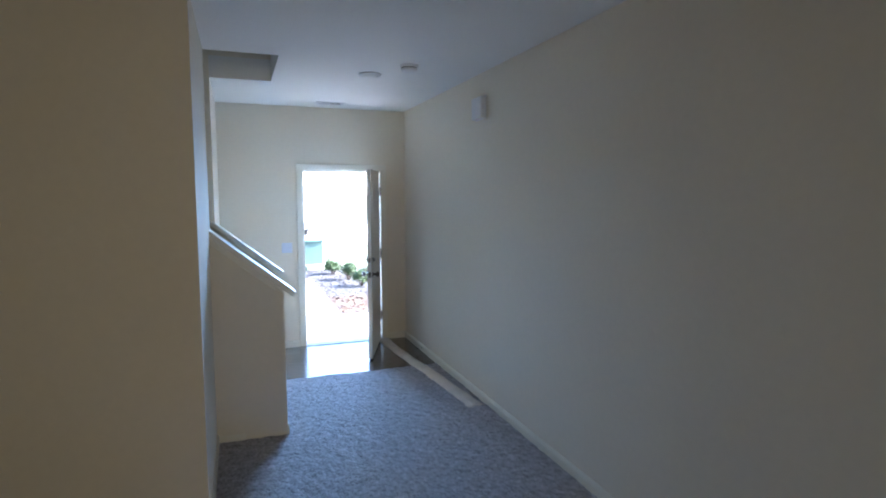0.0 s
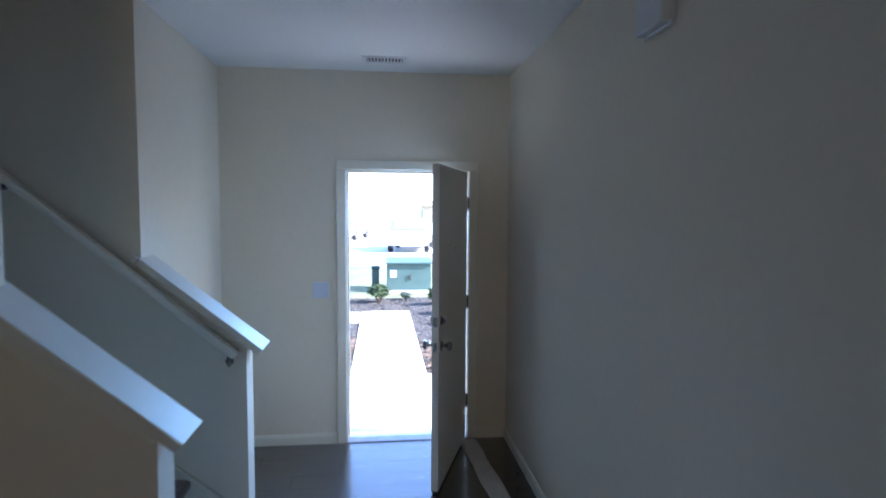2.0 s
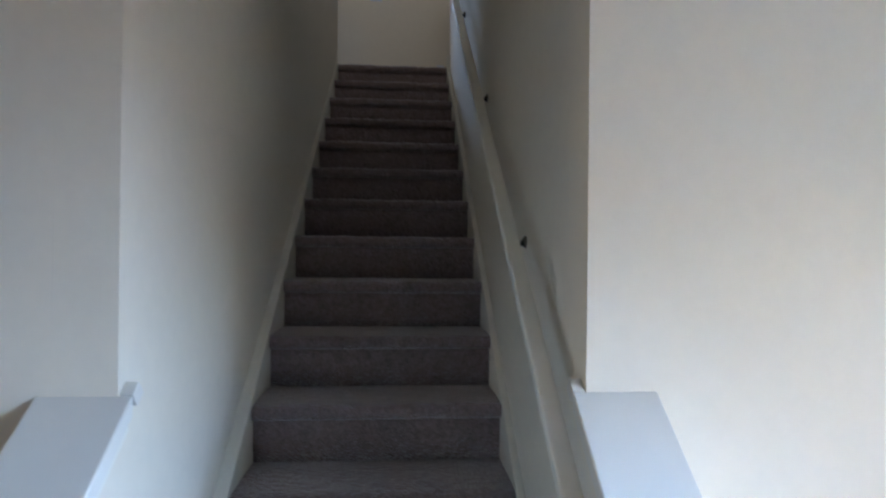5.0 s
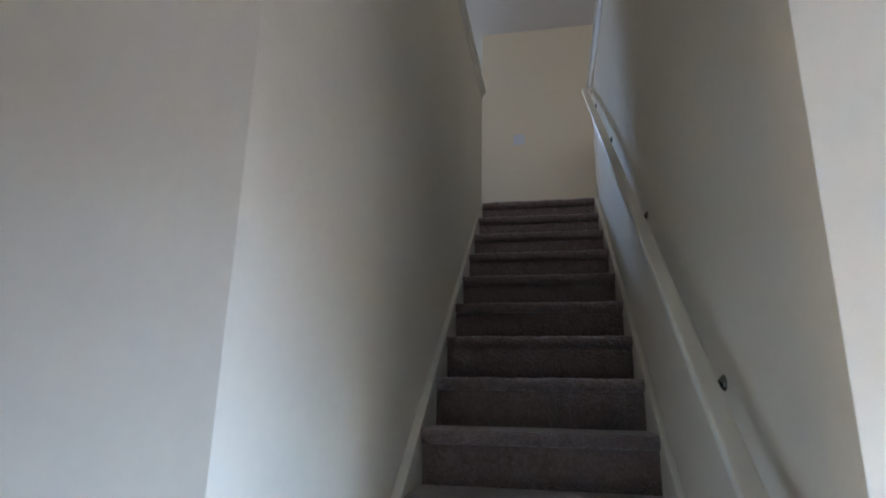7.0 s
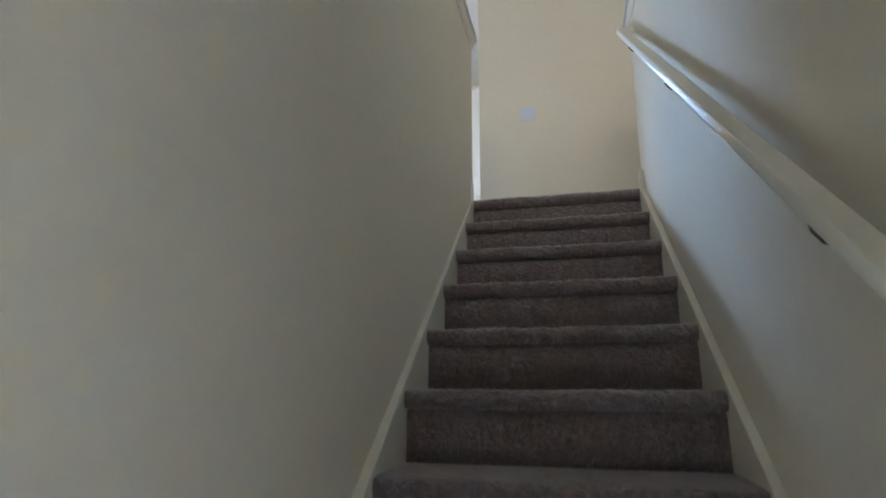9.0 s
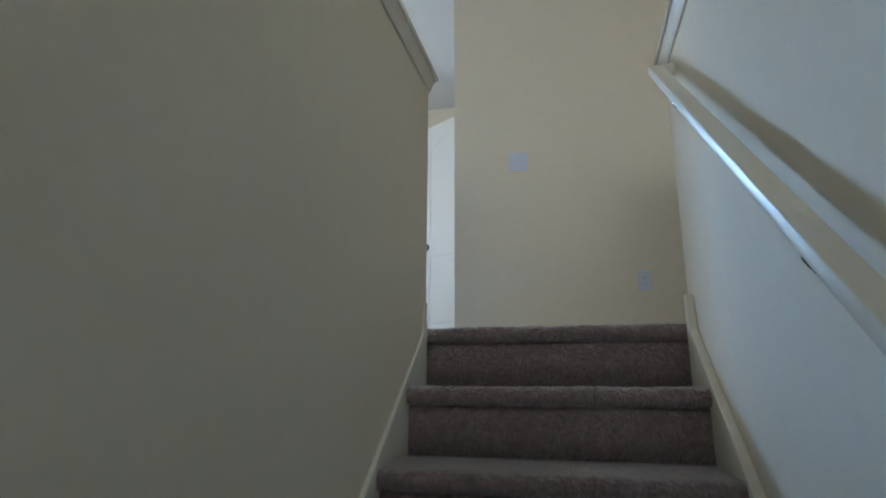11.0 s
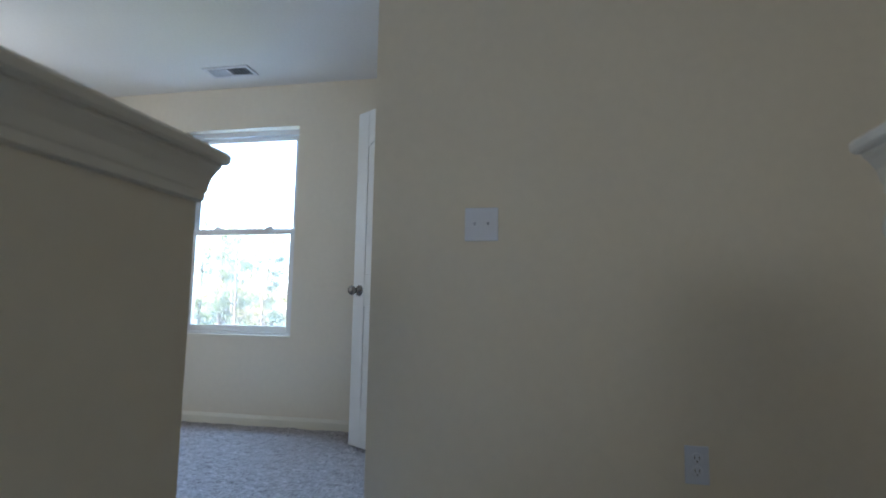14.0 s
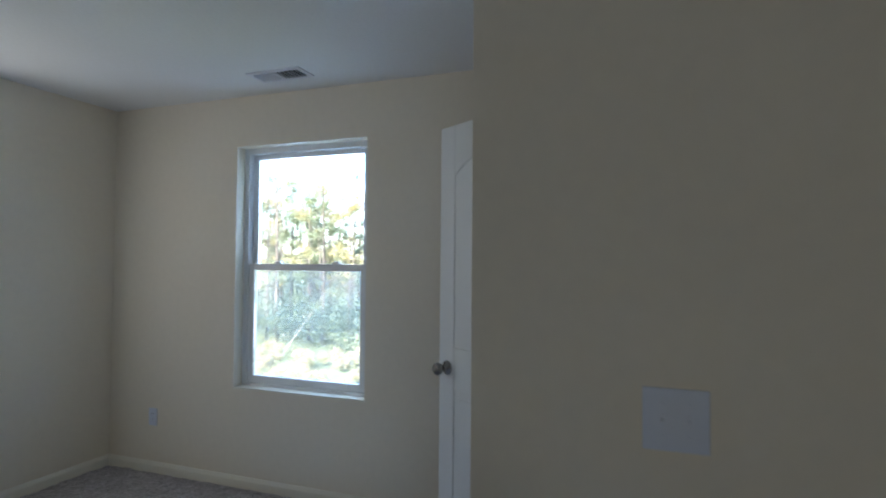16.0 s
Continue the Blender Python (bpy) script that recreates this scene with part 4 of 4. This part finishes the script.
def chips(n, spots, mat, name, label, size):
    rng = random.Random(5)
    vs, fs = [], []
    for _ in range(n):
        a, b, c, d = spots[rng.randrange(len(spots))]
        if name == "mulch_chips" and rng.random() < 0.6:
            a, b = max(a, -3.0), min(b, 1.6)
        x, y, z = rng.uniform(a, b), rng.uniform(c, d), GROUND + 0.034
        w, l, t = size * rng.uniform(0.2, 0.5), size * rng.uniform(0.6, 1.6), rng.uniform(0, math.pi)
        m = Matrix.Translation((x, y, z)) @ Euler((rng.uniform(-.5, .5), rng.uniform(-.5, .5), t)).to_matrix().to_4x4()
        k = len(vs)
        for p in ((-l, -w, 0), (l, -w * 0.6, 0), (l * 0.9, w, 0), (-l, w * 0.7, 0), (0, 0, 0.012)):
            vs.append(m @ Vector(p))
        fs += [(k, k + 1, k + 4), (k + 1, k + 2, k + 4), (k + 2, k + 3, k + 4), (k + 3, k, k + 4)]
    me = bpy.data.meshes.new(name)
    me.from_pydata(vs, [], fs)
    me.materials.append(mat)
    return tagged(new(name, me), label, "mulch", "", "stuff")


chips(9000, BEDS, CHIP, "mulch_chips", "scattered bark chips over the beds", 0.03)
chips(1800, ((-2.4, -1.33, 2.2, 3.9), (-0.4, 0.4, 2.0, 3.6)), PINE, "pine_straw", "rust-brown pine straw beside the walk", 0.05)


def leaf_cloud(rng, n, centre, size, leaf, shell=0.45):
    """Many small leaf faces scattered in an uneven ellipsoid."""
    vs, fs = [], []
    for _ in range(n):
        d = Vector((rng.gauss(0, 1), rng.gauss(0, 1), rng.gauss(0, 1))).normalized()
        r = rng.uniform(shell, 1.0) * (0.78 + 0.35 * noise.noise(d * 2.2 + Vector(centre)))
        p = Vector(centre) + Vector((d.x * size[0], d.y * size[1], d.z * size[2])) * r
        u = Vector((rng.gauss(0, 1), rng.gauss(0, 1), rng.gauss(0, 0.7))).normalized()
        v = u.cross(d + Vector((0.01, 0, 0.3))).normalized()
        s = leaf * rng.uniform(0.6, 1.4)
        k = len(vs)
        vs += [p - u * s, p + v * s * 0.5, p + u * s, p - v * s * 0.5]
        fs += [(k, k + 1, k + 2), (k, k + 2, k + 3)]
    return vs, fs


def mesh_part(name, vs, fs, mat, parent):
    me = bpy.data.meshes.new(name)
    me.from_pydata(vs, [], fs)
    me.materials.append(mat)
    ob = new(name, me)
    ob.parent = parent
    return ob


def shrub(x, y, size, seed, mat, label, group=""):
    rng = random.Random(seed)
    t = thing("shrub", (x, y, GROUND + 0.03), label, "shrub", group)
    bm = bmesh.new()
    for _ in range(9):
        a = rng.uniform(0, 6.28)
        r = rng.uniform(0.3, 0.8) * size
        bm_tube(bm, [(0, 0, -0.02), (math.cos(a) * r * 0.4, math.sin(a) * r * 0.4, size * 0.5), (math.cos(a) * r, math.sin(a) * r, size * rng.uniform(0.9, 1.3))], [0.012, 0.008, 0.003], 5)
    part("stems", bm, BARK, t, local=True)
    vs, fs = [], []
    for _ in range(9):
        c = (rng.uniform(-.45, .45) * size, rng.uniform(-.45, .45) * size, size * rng.uniform(0.55, 1.05))
        a, b = leaf_cloud(rng, 260, c, (size * 0.5, size * 0.5, size * 0.42), 0.026, 0.2)
        fs += [tuple(i + len(vs) for i in f) for f in b]
        vs += a
    mesh_part("foliage", vs, fs, mat, t)
    return t


shrub(-0.98, 6.93, 0.30, 1, LEAF_BUSH, "low round evergreen shrub in mulch", "front yard shrubs")
shrub(0.17, 6.65, 0.29, 2, LEAF_BUSH, "low round evergreen shrub in mulch", "front yard shrubs")
shrub(0.34, 5.6, 0.31, 3, LEAF_BUSH, "low round evergreen shrub in mulch", "front yard shrubs")
shrub(0.45, 4.7, 0.30, 6, LEAF_BUSH, "low round evergreen shrub in mulch", "front yard shrubs")
shrub(-1.75, 6.9, 0.17, 4, WEED, "small dry straw-coloured plant in mulch", "dry yard plants")
shrub(-0.45, 7.2, 0.14, 5, LEAF_DEEP, "small dark ground plant in mulch", "dry yard plants")
shrub(-2.0, 4.4, 0.16, 7, LEAF_BUSH, "small green ground plant in mulch", "dry yard plants")

xf = thing("transformer_box", (-0.31, 8.85, GROUND), "green metal utility transformer box on a concrete pad", "transformer")
soft_edges(part("pad", boxes(((-1.0, 8.3, GROUND - 0.05), (0.38, 9.5, GROUND + 0.06))), CONCRETE, xf), 0.01)
soft_edges(part("cabinet", boxes(((-0.81, 8.45, GROUND + 0.061), (0.19, 9.35, GROUND + 0.66))), PALEGREEN, xf), 0.012)
soft_edges(part("lid", poly([(8.40, GROUND + 0.661), (9.4, GROUND + 0.661), (9.4, GROUND + 0.74), (8.9, GROUND + 0.77), (8.40, GROUND + 0.70)], "x", -0.84, 0.22), PALEGREEN, xf), 0.012)
part("warning_label", boxes(((-0.74, 8.444, GROUND + 0.36), (-0.60, 8.449, GROUND + 0.52))), PLASTIC, xf, "pale sticker")
part("hasp", boxes(((-0.33, 8.43, GROUND + 0.30), (-0.27, 8.449, GROUND + 0.42)), bevel=0.004), STEEL, xf)
ped = thing("utility_pedestal", (-1.08, 9.5, GROUND), "short dark green utility pedestal in the lawn", "utility pedestal")
soft_edges(part("post", boxes(((-1.17, 9.42, GROUND - 0.05), (-0.99, 9.58, GROUND + 0.44))), METALGREEN, ped), 0.02)
soft_edges(part("cap", boxes(((-1.185, 9.405, GROUND + 0.4405), (-0.975, 9.595, GROUND + 0.52))), METALGREEN, ped), 0.03)

structure("road", boxes(((-300, 14.6, GROUND - 0.02), (300, 18.5, GROUND + 0.012))), STREET, "street coloured pale for its overexposure", "road")
kerbs = thing("kerb", (0, 14.5, GROUND), "pale concrete kerb along the street", "kerb", "", "structure")
for y in (14.42, 18.5):
    soft_edges(part("kerb_stone", boxes(((-300, y, GROUND - 0.05), (300, y + 0.16, GROUND + 0.12))), CONCRETE, kerbs), 0.02)
structure("parking", boxes(((-60, 18.7, GROUND - 0.02), (60, 36, GROUND + 0.014))), CONCRETE, "pale concrete drive across the street", "pavement")


def car(at, turn, paint, label):
    t = new("parked_car")
    t.matrix_basis = Matrix.Translation(at) @ Matrix.Rotation(radians(turn), 4, "Z")
    tagged(t, label, "car", "parked cars")
    body = [(-2.25, 0.32), (-2.28, 0.62), (-2.15, 0.82), (-1.2, 0.95), (-0.55, 1.42), (0.85, 1.45), (1.65, 1.02), (2.2, 0.95), (2.28, 0.6), (2.25, 0.32)]
    soft_edges(part("body", poly(body, "y", -0.88, 0.88), paint, t, local=True), 0.07)
    for s in (-0.885, 0.885):
        part("side_window", poly([(-1.0, 0.98), (-0.5, 1.34), (0.1, 1.36), (0.1, 0.98)], "y", s - 0.004, s + 0.004), CARGLASS, t, local=True)
        part("side_window", poly([(0.18, 0.98), (0.18, 1.36), (0.78, 1.37), (1.4, 1.02)], "y", s - 0.004, s + 0.004), CARGLASS, t, local=True)
    for p, q in (((-1.17, 0.985), (-0.6, 1.40)), ((0.92, 1.42), (1.62, 1.055))):
        n = Vector((p[1] - q[1], 0, q[0] - p[0])).normalized() * 0.012
        bm = bmesh.new()
        bm_poly(bm, [(p[0] - n.x, p[1] - n.z), (q[0] - n.x, q[1] - n.z), (q[0] + n.x, q[1] + n.z), (p[0] + n.x, p[1] + n.z)], "y", -0.72, 0.72)
        part("windscreen", bm, CARGLASS, t, local=True)
    for x in (-1.4, 1.4):
        for s in (-0.80, 0.80):
            bm = bmesh.new()
            bm_lathe(bm, [(0.24, -0.105), (0.31, -0.10), (0.325, -0.06), (0.325, 0.06), (0.31, 0.10), (0.24, 0.105)], Matrix.Translation((x, s, 0.325)) @ Matrix.Rotation(radians(90), 4, "X"), 22)
            w = part("wheel", bm, RUBBER, t, local=True)
            bm = bmesh.new()
            bm_lathe(bm, [(0.22, -0.108), (0.10, -0.112), (0.03, -0.112), (0.03, 0.112), (0.10, 0.112), (0.22, 0.108)], Matrix.Translation((x, s, 0.325)) @ Matrix.Rotation(radians(90), 4, "X"), 22)
            part("rim", bm, STEEL, w, local=True)
    for s in (-0.62, 0.62):
        part("headlight", boxes(((-2.275, s - 0.16, 0.62), (-2.19, s + 0.16, 0.74)), bevel=0.02), PLASTIC, t, local=True)
        part("tail_light", boxes(((2.2, s - 0.14, 0.72), (2.27, s + 0.14, 0.86)), bevel=0.02), PINE, t, local=True)
    return t


car((0.48, 21.9, GROUND + 0.015), 82, CARPAINT, "silver parked car facing the street")
car((-3.0, 31.5, GROUND + 0.015), 78, CARPAINT, "silver parked car across the street")


def house(at, w, d, label):
    t = thing("far_house", at, label, "house", "houses across the street")
    x, y, z = at
    part("wall", boxes(((x - w / 2, y, z - 0.1), (x + w / 2, y + d, z + 2.5))), SIDING, t)
    part("roof", poly([(x - w / 2 - 0.3, z + 2.5), (x + w / 2 + 0.3, z + 2.5), (x, z + 3.7)], "y", y - 0.3, y + d + 0.3), SIDING, t)
    for k in (0.2,):
        for zz in (0.8,):
            wv = part("window", boxes(((x + k * w - 0.55, y - 0.05, z + zz), (x + k * w + 0.55, y - 0.002, z + zz + 1.4))), VINYL, t)
            part("pane", boxes(((x + k * w - 0.47, y - 0.058, z + zz + 0.08), (x + k * w + 0.47, y - 0.052, z + zz + 1.32))), CARGLASS, wv)
    return t


house((8.7, 92, GROUND), 4.6, 6, "distant low tan outbuilding across the street")


# ---- woods behind the loft window ----
def tree(x, y, height, seed, mats, bare=False):
    rng = random.Random(seed)
    t = thing("tree", (x, y, GROUND), "tall slender tree with thin autumn foliage" if not bare else "pale bare leaning dead tree", "tree", "woods behind the house")
    bm = bmesh.new()
    lean = (rng.uniform(-.6, .6), rng.uniform(-.6, .6)) if not bare else (0.0, 2.9)
    bend = 1 if bare else 2
    trunk = [(lean[0] * u ** bend, lean[1] * u ** bend, height * u) for u in (0, 0.25, 0.5, 0.75, 1.0)]
    trunk[0] = (0, 0, -0.1)
    r = height * (0.006 if bare else 0.011)
    bm_tube(bm, trunk, [r, r * 0.8, r * 0.6, r * 0.4, r * 0.12], 7)
    tips = []
    for i in range(16 if not bare else 9):
        u = rng.uniform(0.25, 0.97)
        base = Vector((lean[0] * u ** bend, lean[1] * u ** bend, height * u))
        a = rng.uniform(0, 6.28)
        l = height * rng.uniform(0.10, 0.24) * (1.25 - u)
        tip = base + Vector((math.cos(a) * l, math.sin(a) * l, l * rng.uniform(0.2, 0.9)))
        bm_tube(bm, [base, base.lerp(tip, 0.5) + Vector((0, 0, -0.05 * l)), tip], [r * 0.35 * (1.2 - u), r * 0.22 * (1.2 - u), 0.006], 5)
        tips.append(tip)
    part("trunk", bm, PALEBARK if bare else BARK, t, local=True)
    if not bare:
        vs, fs = [], []
        for p in tips:
            s = height * rng.uniform(0.07, 0.13)
            a, b = leaf_cloud(rng, 230, p, (s, s, s * 0.7), 0.058, 0.1)
            fs += [tuple(i + len(vs) for i in f) for f in b]
            vs += a
        mesh_part("crown", vs, fs, mats, t)
    return t


rng = random.Random(11)
for i in range(72):
    d = rng.uniform(26, 46)
    tree(XV - d, -4.5 + rng.uniform(-1.0, -0.35) * d, rng.uniform(5.0, 13.0), 100 + i, rng.choice([LEAF_OLIVE, LEAF_OLIVE, LEAF_GOLD, LEAF_GOLD, LEAF_DEEP]))
tree(-29.0, -19.4, 3.7, 77, LEAF_OLIVE, bare=True)


def thicket(n, x0, x1, y0, y1, h0, h1, mat, name, label, seed, leaf):
    rng = random.Random(seed)
    vs, fs = [], []
    for _ in range(n):
        h = rng.uniform(h0, h1)
        c = (rng.uniform(x0, x1), rng.uniform(y0, y1), GROUND + h * 0.45)
        a, b = leaf_cloud(rng, 330, c, (h * 0.6, h * 0.6, h * 0.55), leaf, 0.1)
        fs += [tuple(i + len(vs) for i in f) for f in b]
        vs += a
    me = bpy.data.meshes.new(name)
    me.from_pydata(vs, [], fs)
    me.materials.append(mat)
    return tagged(new(name, me), label, "undergrowth", "", "stuff")


thicket(150, -40, -31, -42, -10, 2.2, 5.6, LEAF_DEEP, "thicket", "dense dark green thicket at the wood's edge", 21, 0.07)
thicket(70, -44, -31, -38, -12, 1.5, 4.0, LEAF_OLIVE, "undergrowth", "olive undergrowth at the wood's edge", 22, 0.065)
thicket(200, -31, -22, -28, -8, 0.4, 1.2, WEED, "weeds", "tall dry straw-coloured weeds before the wood", 23, 0.05)

# ---- entry planks ----
floor_planks = thing("floor_entry", (-1.05, -0.6, -0.014), "dark brown wood-look vinyl planks at the entry", "floor", "", "structure")


def plank_mesh(l, w):
    bm = bmesh.new()
    c = 0.0006
    bm_stack(bm, c, l - c, c, w - c, [(0, 0, 0), (0.0130, 0, 0), (0.0135, -0.0004, -0.0004)])
    return mesh_of(bm, "plank", PLANK)


PW, row = 0.171, 0
shared = {}
y = -1.197
while y < -0.01:
    w = min(PW, -0.001 - y)
    x = XW - [0.35, 0.9, 0.1, 0.65][row % 4]
    while x < 0:
        a, b = max(x, XW - 0.11), min(x + 1.22, -0.001)
        if b - a > 0.02:
            key = (round(b - a, 3), round(w, 3))
            if key not in shared:
                shared[key] = plank_mesh(*key)
            ob = new("plank", shared[key])
            ob.parent = floor_planks
            ob.matrix_basis = Matrix.Translation((a + 1.05, y + 0.6, 0))
        x += 1.22
    y += PW
    row += 1
